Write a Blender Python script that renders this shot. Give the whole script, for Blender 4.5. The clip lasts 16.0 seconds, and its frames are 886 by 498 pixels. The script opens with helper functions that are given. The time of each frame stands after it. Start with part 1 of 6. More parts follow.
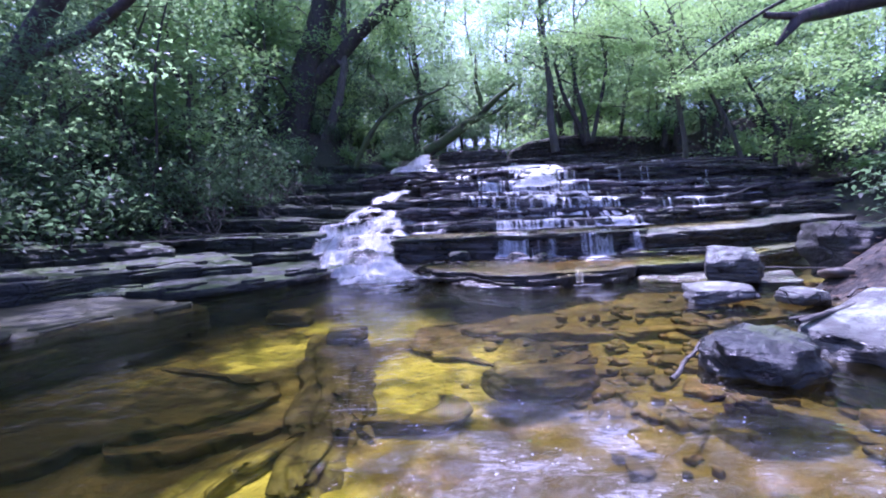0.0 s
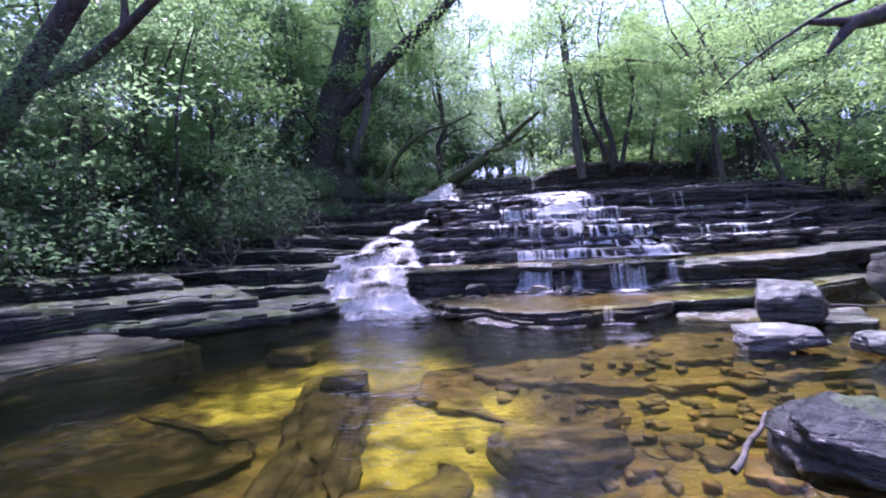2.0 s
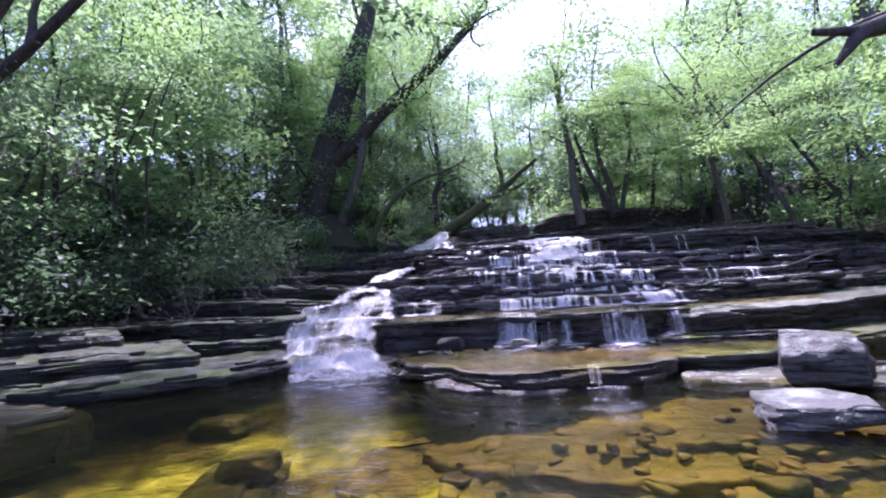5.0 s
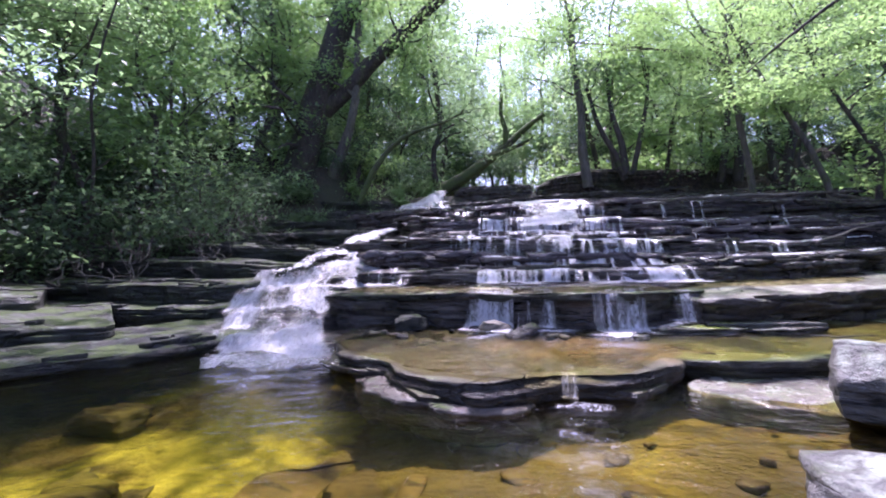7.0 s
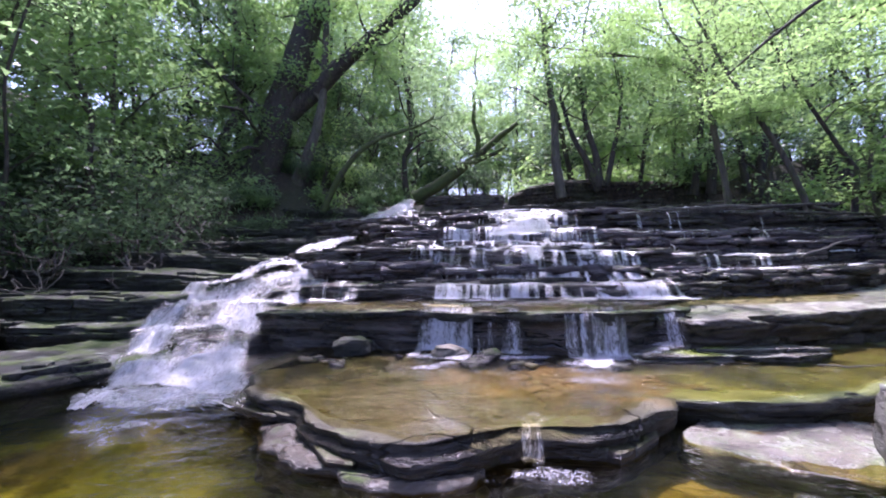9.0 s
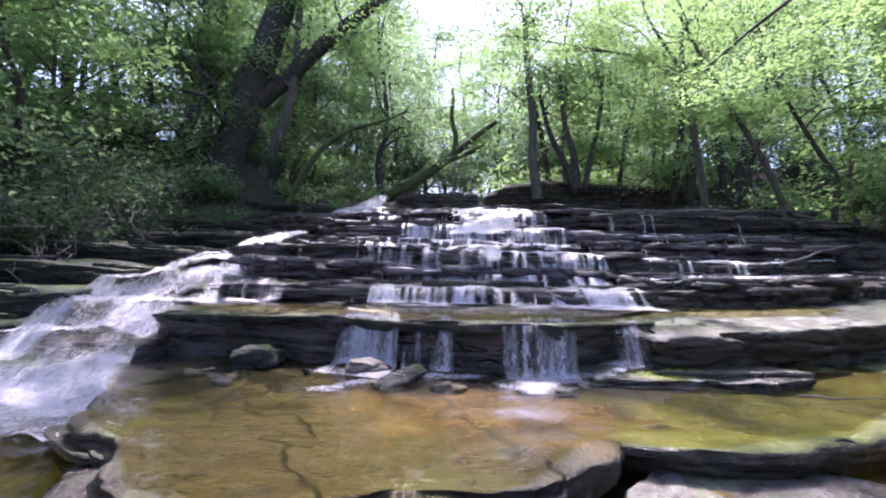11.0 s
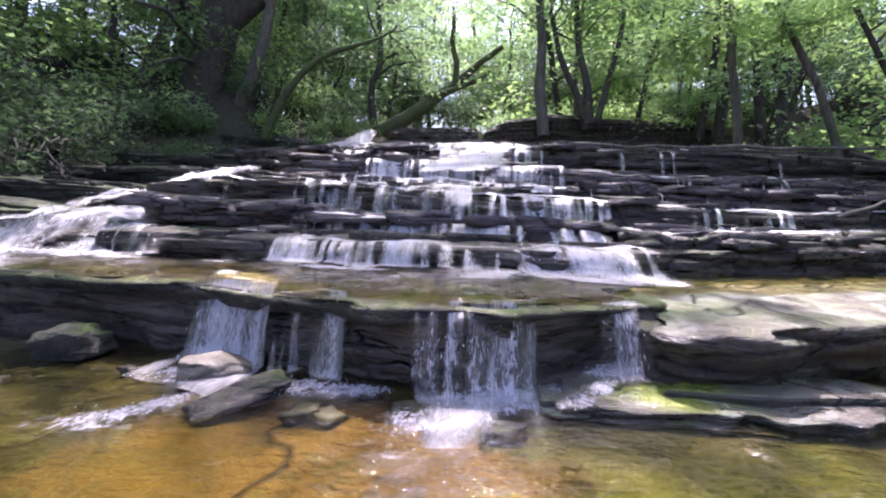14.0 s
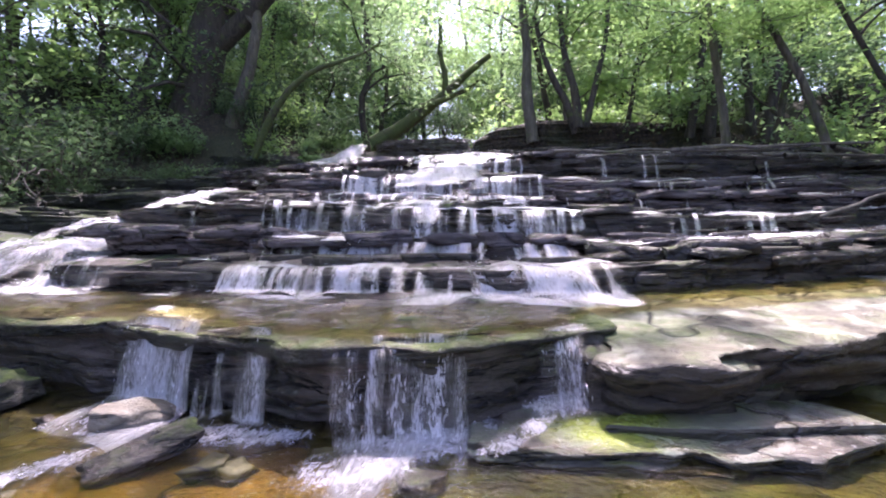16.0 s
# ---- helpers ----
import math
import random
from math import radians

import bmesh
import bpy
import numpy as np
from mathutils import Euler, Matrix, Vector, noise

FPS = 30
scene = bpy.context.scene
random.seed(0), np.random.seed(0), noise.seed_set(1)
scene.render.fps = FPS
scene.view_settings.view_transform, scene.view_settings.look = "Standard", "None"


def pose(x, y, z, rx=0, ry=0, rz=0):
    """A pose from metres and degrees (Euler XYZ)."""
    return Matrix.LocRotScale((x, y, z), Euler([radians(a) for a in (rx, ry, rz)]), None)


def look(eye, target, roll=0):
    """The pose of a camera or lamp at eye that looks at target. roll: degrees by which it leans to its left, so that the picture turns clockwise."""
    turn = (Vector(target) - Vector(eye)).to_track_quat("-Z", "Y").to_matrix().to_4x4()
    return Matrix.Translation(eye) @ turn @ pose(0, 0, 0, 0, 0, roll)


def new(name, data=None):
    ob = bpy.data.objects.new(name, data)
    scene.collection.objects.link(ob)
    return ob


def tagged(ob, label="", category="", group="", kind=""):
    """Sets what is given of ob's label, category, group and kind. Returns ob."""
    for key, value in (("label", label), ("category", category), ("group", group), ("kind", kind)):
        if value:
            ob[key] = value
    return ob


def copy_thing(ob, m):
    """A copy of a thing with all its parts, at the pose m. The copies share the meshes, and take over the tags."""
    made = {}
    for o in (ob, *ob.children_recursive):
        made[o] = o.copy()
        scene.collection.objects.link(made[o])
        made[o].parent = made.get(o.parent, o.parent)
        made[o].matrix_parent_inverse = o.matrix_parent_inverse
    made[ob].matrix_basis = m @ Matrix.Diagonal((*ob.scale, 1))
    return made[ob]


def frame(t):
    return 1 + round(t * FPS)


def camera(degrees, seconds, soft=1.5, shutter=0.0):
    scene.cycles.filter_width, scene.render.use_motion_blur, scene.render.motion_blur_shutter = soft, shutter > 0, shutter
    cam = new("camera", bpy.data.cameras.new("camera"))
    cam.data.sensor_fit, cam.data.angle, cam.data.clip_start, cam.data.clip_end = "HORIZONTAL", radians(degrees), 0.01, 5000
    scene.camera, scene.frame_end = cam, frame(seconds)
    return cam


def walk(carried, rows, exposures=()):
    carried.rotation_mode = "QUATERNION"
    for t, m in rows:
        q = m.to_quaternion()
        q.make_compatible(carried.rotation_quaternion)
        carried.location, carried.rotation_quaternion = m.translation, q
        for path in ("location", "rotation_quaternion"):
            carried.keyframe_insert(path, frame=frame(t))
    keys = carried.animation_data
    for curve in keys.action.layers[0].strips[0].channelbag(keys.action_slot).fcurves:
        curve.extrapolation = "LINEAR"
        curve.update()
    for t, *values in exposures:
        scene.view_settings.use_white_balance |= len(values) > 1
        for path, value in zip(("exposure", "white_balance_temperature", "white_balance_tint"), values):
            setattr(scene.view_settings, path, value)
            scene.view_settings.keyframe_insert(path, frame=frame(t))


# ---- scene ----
cam = camera(88.9, 16.0, soft=2.0)

PATH = [
    (0, (0.545, 0.108, 0.698), (0.351, 2.096, 0.585), -2.5),
    (0.5, (0.659, 0.3, 0.689), (0.479, 2.29, 0.596), -3.4),
    (1, (0.681, 0.35, 0.711), (0.453, 2.336, 0.647), -3.3),
    (1.5, (0.665, 0.384, 0.7), (0.381, 2.364, 0.668), -2.8),
    (2, (0.668, 0.544, 0.715), (0.356, 2.519, 0.736), -2.8),
    (2.5, (0.703, 0.625, 0.707), (0.388, 2.599, 0.77), -3.8),
    (3, (0.736, 0.801, 0.67), (0.434, 2.776, 0.767), -3.9),
    (3.5, (0.784, 0.819, 0.7), (0.459, 2.785, 0.866), -4.8),
    (4, (0.883, 0.885, 0.644), (0.577, 2.841, 0.934), -4.8),
    (6.5, (1.211, 2.155, 0.679), (0.818, 4.112, 0.792), -0.8),
    (7, (1.306, 2.322, 0.753), (0.925, 4.284, 0.83), -1.3),
    (7.5, (1.32, 2.443, 0.777), (0.94, 4.405, 0.852), -1.3),
    (8, (1.312, 2.635, 0.795), (0.961, 4.602, 0.883), -1.1),
    (8.5, (1.345, 2.732, 0.815), (1.011, 4.701, 0.92), -1.0),
    (9, (1.405, 2.987, 0.762), (1.13, 4.964, 0.889), -0.9),
    (11.5, (1.855, 3.848, 0.759), (1.653, 5.833, 0.891), 0.6),
    (12, (1.954, 4.152, 0.741), (1.735, 6.138, 0.829), -1.1),
    (12.5, (1.958, 4.263, 0.793), (1.729, 6.25, 0.824), -1.8),
    (13, (2.001, 4.406, 0.781), (1.743, 6.389, 0.768), -0.8),
    (13.5, (2.061, 4.658, 0.783), (1.785, 6.638, 0.718), 0.2),
    (14, (2.12, 4.749, 0.823), (1.863, 6.728, 0.701), 1.6),
    (14.5, (2.296, 4.792, 0.833), (2.094, 6.776, 0.675), -1.3),
    (15, (2.345, 4.773, 0.856), (2.163, 6.754, 0.647), -3.4),
    (15.5, (2.382, 4.803, 0.899), (2.175, 6.786, 0.744), -1.9),
    (16, (2.413, 4.904, 0.897), (2.129, 6.882, 0.812), -0.9),
]
walk(cam, [(t, look(eye, target, roll)) for t, eye, target, roll in PATH],
     exposures=[(0.0, 1.65, 4800, 56), (1.5, 1.65, 5050, 55), (3.5, 1.5, 5150, 52), (4.2, 1.5, 5200, 51), (6.5, 1.7, 5450, 47), (9.0, 1.75, 5550, 44), (11.5, 1.75, 5650, 41), (12.5, 1.8, 5700, 40), (13.5, 1.95, 5850, 40), (14.5, 2.1, 5950, 40), (16.0, 2.15, 6000, 41)])

# ---- world and light ----
SUN_EL, SUN_AZ = 64.0, -6.0   # degrees; azimuth from +y towards +x
world = bpy.data.worlds.new("sky")
scene.world = world
world.use_nodes = True
wn = world.node_tree
sky = wn.nodes.new("ShaderNodeTexSky")
sky.sky_type, sky.sun_disc = "NISHITA", False
sky.sun_elevation, sky.sun_rotation = radians(SUN_EL), radians(SUN_AZ)
sky.air_density, sky.dust_density, sky.ozone_density = 1.0, 3.0, 1.0
wn.nodes["Background"].inputs["Strength"].default_value = 0.15
wn.links.new(sky.outputs[0], wn.nodes["Background"].inputs["Color"])
sun = new("sun", bpy.data.lights.new("sun", "SUN"))
sun.data.energy, sun.data.angle, sun.data.color = 3.7, radians(0.9), (1.0, 0.95, 0.86)
sun_from = Vector((math.sin(radians(SUN_AZ)) * math.cos(radians(SUN_EL)), math.cos(radians(SUN_AZ)) * math.cos(radians(SUN_EL)), math.sin(radians(SUN_EL))))
sun.matrix_world = look(sun_from * 60, (0, 0, 0))


# ---- materials ----
def nodes_of(name):
    m = bpy.data.materials.new(name)
    m.use_nodes = True
    nt = m.node_tree
    return m, nt, nt.nodes["Principled BSDF"], nt.nodes["Material Output"]


def node(nt, kind, inputs=()):
    n = nt.nodes.new("ShaderNode" + kind)
    for k, v in dict(inputs).items():
        if isinstance(v, bpy.types.NodeSocket):
            nt.links.new(v, n.inputs[k])
        else:
            n.inputs[k].default_value = v
    return n


def noise_of(nt, where, scale, detail=4.0, rough=0.55, distortion=0.0):
    return node(nt, "TexNoise", {"Vector": where, "Scale": scale, "Detail": detail, "Roughness": rough, "Distortion": distortion}).outputs["Fac"]


def ramp(nt, fac, stops):
    r = node(nt, "ValToRGB", {"Fac": fac})
    els = r.color_ramp.elements
    while len(els) < len(stops):
        els.new(0.5)
    for e, (p, c) in zip(els, stops):
        e.position, e.color = p, (*c, 1.0) if len(c) == 3 else c
    return r.outputs["Color"]


def gray(v):
    return (v, v, v)


def mix(nt, fac, a, b, blend="MIX"):
    n = node(nt, "Mix")
    n.data_type, n.blend_type = "RGBA", blend
    for sock, v in ((n.inputs[0], fac), (n.inputs[6], a), (n.inputs[7], b)):
        if isinstance(v, bpy.types.NodeSocket):
            nt.links.new(v, sock)
        else:
            sock.default_value = v if sock.type == "VALUE" else (*v, 1.0)
    return n.outputs[2]


def math_of(nt, op, a, b=0.0, clamp=False):
    n = node(nt, "Math", {0: a, 1: b})
    n.operation, n.use_clamp = op, clamp
    return n.outputs[0]


def place(nt, scale=(1, 1, 1), rot=(0, 0, 0), world_space=True):
    if world_space:
        src = node(nt, "NewGeometry").outputs["Position"]
    else:
        src = node(nt, "TexCoord").outputs["Object"]
    return node(nt, "Mapping", {"Vector": src, "Scale": scale, "Rotation": rot}).outputs["Vector"]


def rock_material(name, dark, light, stain, moss=0.3, lichen=0.2, rough=(0.25, 0.6), bump=0.5, lichen_col=(0.34, 0.38, 0.31), silt=None, drift=None, lichen_scale=5.5):
    """Layered sandstone: flat-lying bands, stains, moss and lichen on what faces up."""
    m, nt, p, out = nodes_of(name)
    flat = place(nt, (1.0, 1.0, 9.0))
    free = place(nt)
    bands = noise_of(nt, flat, 2.6, 6.0, 0.62, 0.3)
    blot = noise_of(nt, free, 1.7, 5.0, 0.6)
    fine = noise_of(nt, free, 38.0, 4.0, 0.65)
    col = ramp(nt, bands, [(0.3, dark), (0.52, tuple((a + b) / 2 for a, b in zip(dark, light))), (0.72, light)])
    col = mix(nt, ramp(nt, blot, [(0.45, gray(0)), (0.7, gray(0.75))]), col, stain)
    col = mix(nt, 0.5, col, ramp(nt, fine, [(0.25, gray(0.45)), (0.75, gray(1.0))]), "MULTIPLY")
    # bedding cracks, and open joints across the tops
    seam = math_of(nt, "ABSOLUTE", math_of(nt, "SUBTRACT", noise_of(nt, place(nt, (0.7, 0.7, 7.0)), 1.9, 5.0, 0.6, 0.2), 0.5))
    joint = math_of(nt, "ABSOLUTE", math_of(nt, "SUBTRACT", noise_of(nt, free, 0.55, 4.0, 0.55, 0.3), 0.5))
    up = node(nt, "SeparateXYZ", {0: node(nt, "NewGeometry").outputs["Normal"]}).outputs["Z"]
    side = math_of(nt, "MAXIMUM", ramp(nt, seam, [(0.004, gray(0.12)), (0.022, gray(1))]), ramp(nt, up, [(0.5, gray(0)), (0.8, gray(1))]))
    gap = math_of(nt, "MINIMUM", side, ramp(nt, joint, [(0.0015, gray(0.15)), (0.006, gray(1))]))
    upward = ramp(nt, up, [(0.45, gray(0.12)), (0.85, gray(1.0))])
    if silt:                                             # tone of the flat tops: silt and algae; on ROCK_SLAB weathering and painted sunlight
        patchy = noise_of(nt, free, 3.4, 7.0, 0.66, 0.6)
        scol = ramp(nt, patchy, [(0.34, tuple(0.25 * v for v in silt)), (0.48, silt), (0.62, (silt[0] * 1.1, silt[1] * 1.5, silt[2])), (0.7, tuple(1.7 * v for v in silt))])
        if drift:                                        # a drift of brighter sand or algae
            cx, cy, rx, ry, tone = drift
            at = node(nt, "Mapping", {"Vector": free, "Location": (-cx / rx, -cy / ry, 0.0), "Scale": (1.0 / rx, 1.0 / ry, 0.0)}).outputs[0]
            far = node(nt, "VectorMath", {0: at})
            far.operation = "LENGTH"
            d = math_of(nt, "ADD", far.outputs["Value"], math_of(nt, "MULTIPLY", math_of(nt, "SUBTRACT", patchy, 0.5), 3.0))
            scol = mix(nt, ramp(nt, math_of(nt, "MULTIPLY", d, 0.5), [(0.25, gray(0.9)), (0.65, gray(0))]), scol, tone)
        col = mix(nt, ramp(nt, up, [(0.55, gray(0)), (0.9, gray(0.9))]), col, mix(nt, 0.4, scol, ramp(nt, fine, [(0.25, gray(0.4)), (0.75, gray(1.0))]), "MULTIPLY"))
    lich = noise_of(nt, free, lichen_scale, 7.0, 0.72, 0.4)
    lmask = math_of(nt, "MULTIPLY", ramp(nt, lich, [(0.62 - 0.3 * lichen, gray(0)), (0.72 - 0.25 * lichen, gray(1))]), upward)
    lmask = math_of(nt, "MULTIPLY", lmask, min(1.0, lichen * 2.0))
    lcol = mix(nt, fine, lichen_col, tuple(v * 0.55 for v in lichen_col))
    col = mix(nt, lmask, col, lcol)
    mo = noise_of(nt, free, 3.1, 7.0, 0.66, 0.2)
    mmask = math_of(nt, "MULTIPLY", ramp(nt, mo, [(0.68 - 0.3 * moss, gray(0)), (0.78 - 0.3 * moss, gray(1))]), upward)
    mmask = math_of(nt, "MULTIPLY", mmask, min(1.0, moss * 2.2))
    mcol = ramp(nt, fine, [(0.3, (0.020, 0.032, 0.008)), (0.7, (0.085, 0.12, 0.022))])
    col = mix(nt, mmask, col, mcol)
    col = mix(nt, 1.0, col, gap, "MULTIPLY")
    nt.links.new(col, p.inputs["Base Color"])
    wet = ramp(nt, noise_of(nt, flat, 1.3, 4.0), [(0.35, gray(rough[0])), (0.65, gray(rough[1]))])
    wet = mix(nt, math_of(nt, "MAXIMUM", lmask, mmask), wet, gray(0.9))
    nt.links.new(wet, p.inputs["Roughness"])
    h = math_of(nt, "ADD", math_of(nt, "MULTIPLY", noise_of(nt, place(nt, (1, 1, 2.5)), 9.0, 8.0, 0.65), 1.0), math_of(nt, "ADD", math_of(nt, "MULTIPLY", fine, 0.4), math_of(nt, "MULTIPLY", gap, 0.5)))
    b = node(nt, "Bump", {"Height": h, "Strength": min(1.0, bump * 1.4), "Distance": 0.04})
    nt.links.new(b.outputs[0], p.inputs["Normal"])
    return m


ROCK_WET = rock_material("wet_dark_sandstone", (0.010, 0.0085, 0.007), (0.112, 0.089, 0.068), (0.046, 0.041, 0.022), moss=0.45, lichen=0.06, rough=(0.12, 0.42), bump=0.6)
ROCK_STEP = rock_material("streaming_sandstone", (0.012, 0.010, 0.010), (0.170, 0.138, 0.132), (0.090, 0.062, 0.048), moss=0.18, lichen=0.06, rough=(0.05, 0.28), bump=0.5)
ROCK_BANK = rock_material("lichened_sandstone", (0.008, 0.008, 0.006), (0.044, 0.041, 0.030), (0.024, 0.027, 0.012), moss=0.78, lichen=0.30, rough=(0.35, 0.7), bump=0.9, lichen_col=(0.36, 0.42, 0.34), lichen_scale=6.5)
ROCK_PALE = rock_material("pale_dry_sandstone", (0.10, 0.085, 0.06), (0.33, 0.29, 0.22), (0.16, 0.13, 0.07), moss=0.34, lichen=0.4, rough=(0.35, 0.75), bump=0.5, lichen_col=(0.42, 0.43, 0.34))
ROCK_SHELF = rock_material("amber_shelf_rock", (0.008, 0.007, 0.005), (0.042, 0.032, 0.020), (0.03, 0.02, 0.008), moss=0.35, lichen=0.02, rough=(0.2, 0.5), bump=0.6, silt=(0.055, 0.049, 0.017), drift=(1.75, 5.95, 0.75, 0.5, (0.21, 0.133, 0.015)))
ROCK_ALGAE = rock_material("algae_green_shelf_rock", (0.012, 0.012, 0.008), (0.07, 0.06, 0.036), (0.04, 0.04, 0.012), moss=0.25, lichen=0.02, rough=(0.2, 0.5), bump=0.6, silt=(0.10, 0.10, 0.03), drift=(2.85, 5.7, 0.7, 0.45, (0.17, 0.20, 0.03)))
ROCK_LIP = rock_material("mossy_lip_rock", (0.010, 0.009, 0.006), (0.055, 0.05, 0.032), (0.03, 0.034, 0.012), moss=0.6, lichen=0.12, rough=(0.12, 0.4), bump=0.7, silt=(0.10, 0.105, 0.03))
ROCK_PLATE = rock_material("wet_moss_edged_plate", (0.02, 0.018, 0.014), (0.11, 0.10, 0.075), (0.06, 0.055, 0.03), moss=0.3, lichen=0.3, rough=(0.1, 0.35), bump=0.5, lichen_col=(0.26, 0.30, 0.24), silt=(0.17, 0.15, 0.115), drift=(2.75, 6.5, 0.25, 0.12, (0.20, 0.26, 0.025)))
# pale weathered top includes sunlight, dark wet face includes undercut shade, both as colour
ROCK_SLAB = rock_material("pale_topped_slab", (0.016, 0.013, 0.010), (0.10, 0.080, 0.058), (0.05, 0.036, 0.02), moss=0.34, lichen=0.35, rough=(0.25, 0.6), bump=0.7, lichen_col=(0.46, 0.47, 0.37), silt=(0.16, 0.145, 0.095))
ROCK_GREY = rock_material("grey_green_boulder", (0.009, 0.010, 0.009), (0.048, 0.052, 0.044), (0.020, 0.023, 0.017), moss=0.4, lichen=0.20, rough=(0.18, 0.5), bump=1.0, lichen_col=(0.22, 0.27, 0.19))

ROCK_STONE = rock_material("pale_grey_stone", (0.03, 0.03, 0.027), (0.16, 0.155, 0.135), (0.07, 0.07, 0.05), moss=0.36, lichen=0.5, rough=(0.25, 0.6), bump=0.9, lichen_col=(0.36, 0.40, 0.31))


def ochre_of(nt, free):
    """Silted bed colour: olive-brown rock film, amber, and yellow sand with sun patches painted in."""
    silt = noise_of(nt, free, 0.9, 4.0, 0.5, 0.6)
    mid = noise_of(nt, free, 4.5, 6.0, 0.62, 0.3)
    col = ramp(nt, silt, [(0.34, (0.050, 0.044, 0.011)), (0.48, (0.115, 0.102, 0.018)), (0.60, (0.18, 0.158, 0.021)), (0.70, (0.27, 0.26, 0.028))])
    col = mix(nt, ramp(nt, mid, [(0.45, gray(0)), (0.66, gray(0.6))]), col, (0.055, 0.042, 0.014))
    wob = math_of(nt, "MULTIPLY", math_of(nt, "SUBTRACT", noise_of(nt, free, 1.6, 5.0, 0.6, 0.4), 0.5), 2.3)
    # sunbeams on the sand, painted as bright yellow patches
    for cx, cy, rx, ry in ((-0.70, 5.1, 0.70, 0.75), (0.24, 3.3, 0.52, 0.80), (-0.35, 1.75, 0.4, 0.4), (-2.05, 6.2, 0.45, 0.6), (-1.35, 4.1, 0.6, 0.5)):
        at = node(nt, "Mapping", {"Vector": free, "Location": (-cx / rx, -cy / ry, 0.0), "Scale": (1.0 / rx, 1.0 / ry, 0.0)}).outputs[0]
        far = node(nt, "VectorMath", {0: at})
        far.operation = "LENGTH"
        d = math_of(nt, "ADD", far.outputs["Value"], wob)
        col = mix(nt, ramp(nt, math_of(nt, "MULTIPLY", d, 0.5), [(0.35, gray(0.85)), (0.62, gray(0))]), col, (0.50, 0.52, 0.04))
    return col, mid


def stone_bed_material(name, a, b, c):
    """Sunken flagstones, silted ochre, each of its own tint."""
    m, nt, p, out = nodes_of(name)
    free = place(nt)
    rnd = node(nt, "ObjectInfo").outputs["Random"]
    base = ramp(nt, rnd, [(0.0, a), (0.5, b), (1.0, c)])
    mid = noise_of(nt, free, 7.0, 6.0, 0.62, 0.3)
    fine = noise_of(nt, free, 50.0, 3.0)
    col = mix(nt, ramp(nt, mid, [(0.4, gray(0)), (0.62, gray(0.8))]), base, (0.05, 0.038, 0.016))
    col = mix(nt, 0.5, col, ramp(nt, fine, [(0.3, gray(0.5)), (0.7, gray(1))]), "MULTIPLY")
    nt.links.new(col, p.inputs["Base Color"])
    p.inputs["Roughness"].default_value = 0.55
    bu = node(nt, "Bump", {"Height": mid, "Strength": 0.5, "Distance": 0.03})
    nt.links.new(bu.outputs[0], p.inputs["Normal"])
    return m


def soil_material():
    m, nt, p, out = nodes_of("leaf_litter_soil")
    free = place(nt)
    big = noise_of(nt, free, 0.7, 4.0)
    leaf = node(nt, "TexVoronoi", {"Vector": free, "Scale": 16.0, "Randomness": 1.0})
    fine = noise_of(nt, free, 45.0, 4.0)
    col = ramp(nt, leaf.outputs["Distance"], [(0.0, (0.12, 0.08, 0.05)), (0.35, (0.055, 0.038, 0.024)), (0.7, (0.018, 0.013, 0.009))])
    col = mix(nt, ramp(nt, big, [(0.42, gray(0)), (0.62, gray(0.65))]), col, (0.03, 0.04, 0.013))
    col = mix(nt, 0.5, col, ramp(nt, fine, [(0.3, gray(0.4)), (0.7, gray(1))]), "MULTIPLY")
    # the stream bed, below the water, is silted ochre
    zed = node(nt, "SeparateXYZ", {0: node(nt, "NewGeometry").outputs["Position"]})
    y, z = zed.outputs["Y"], zed.outputs["Z"]
    bank = math_of(nt, "ADD", z, math_of(nt, "MULTIPLY", noise_of(nt, free, 3.0), 0.12))
    wet = ramp(nt, bank, [(0.04, gray(1)), (0.10, gray(0))])
    ochre, mid = ochre_of(nt, free)
    col = mix(nt, wet, col, ochre)
    nt.links.new(col, p.inputs["Base Color"])
    p.inputs["Roughness"].default_value = 0.85
    b = node(nt, "Bump", {"Height": math_of(nt, "ADD", fine, leaf.outputs["Distance"]), "Strength": 0.6, "Distance": 0.03})
    nt.links.new(b.outputs[0], p.inputs["Normal"])
    return m


def bark_material(name, dark, light, moss):
    m, nt, p, out = nodes_of(name)
    tall = place(nt, (1, 1, 0.16))
    free = place(nt)
    rid = noise_of(nt, tall, 16.0, 7.0, 0.65, 0.5)
    mo = noise_of(nt, free, 2.4, 6.0, 0.65)
    col = ramp(nt, rid, [(0.3, dark), (0.7, light)])
    green = ramp(nt, noise_of(nt, free, 40.0), [(0.3, (0.03, 0.045, 0.012)), (0.7, (0.09, 0.12, 0.03))])
    col = mix(nt, ramp(nt, mo, [(0.66 - 0.3 * moss, gray(0)), (0.78 - 0.3 * moss, gray(0.9))]), col, green)
    nt.links.new(col, p.inputs["Base Color"])
    p.inputs["Roughness"].default_value = 0.85
    b = node(nt, "Bump", {"Height": rid, "Strength": 0.8, "Distance": 0.03})
    nt.links.new(b.outputs[0], p.inputs["Normal"])
    return m


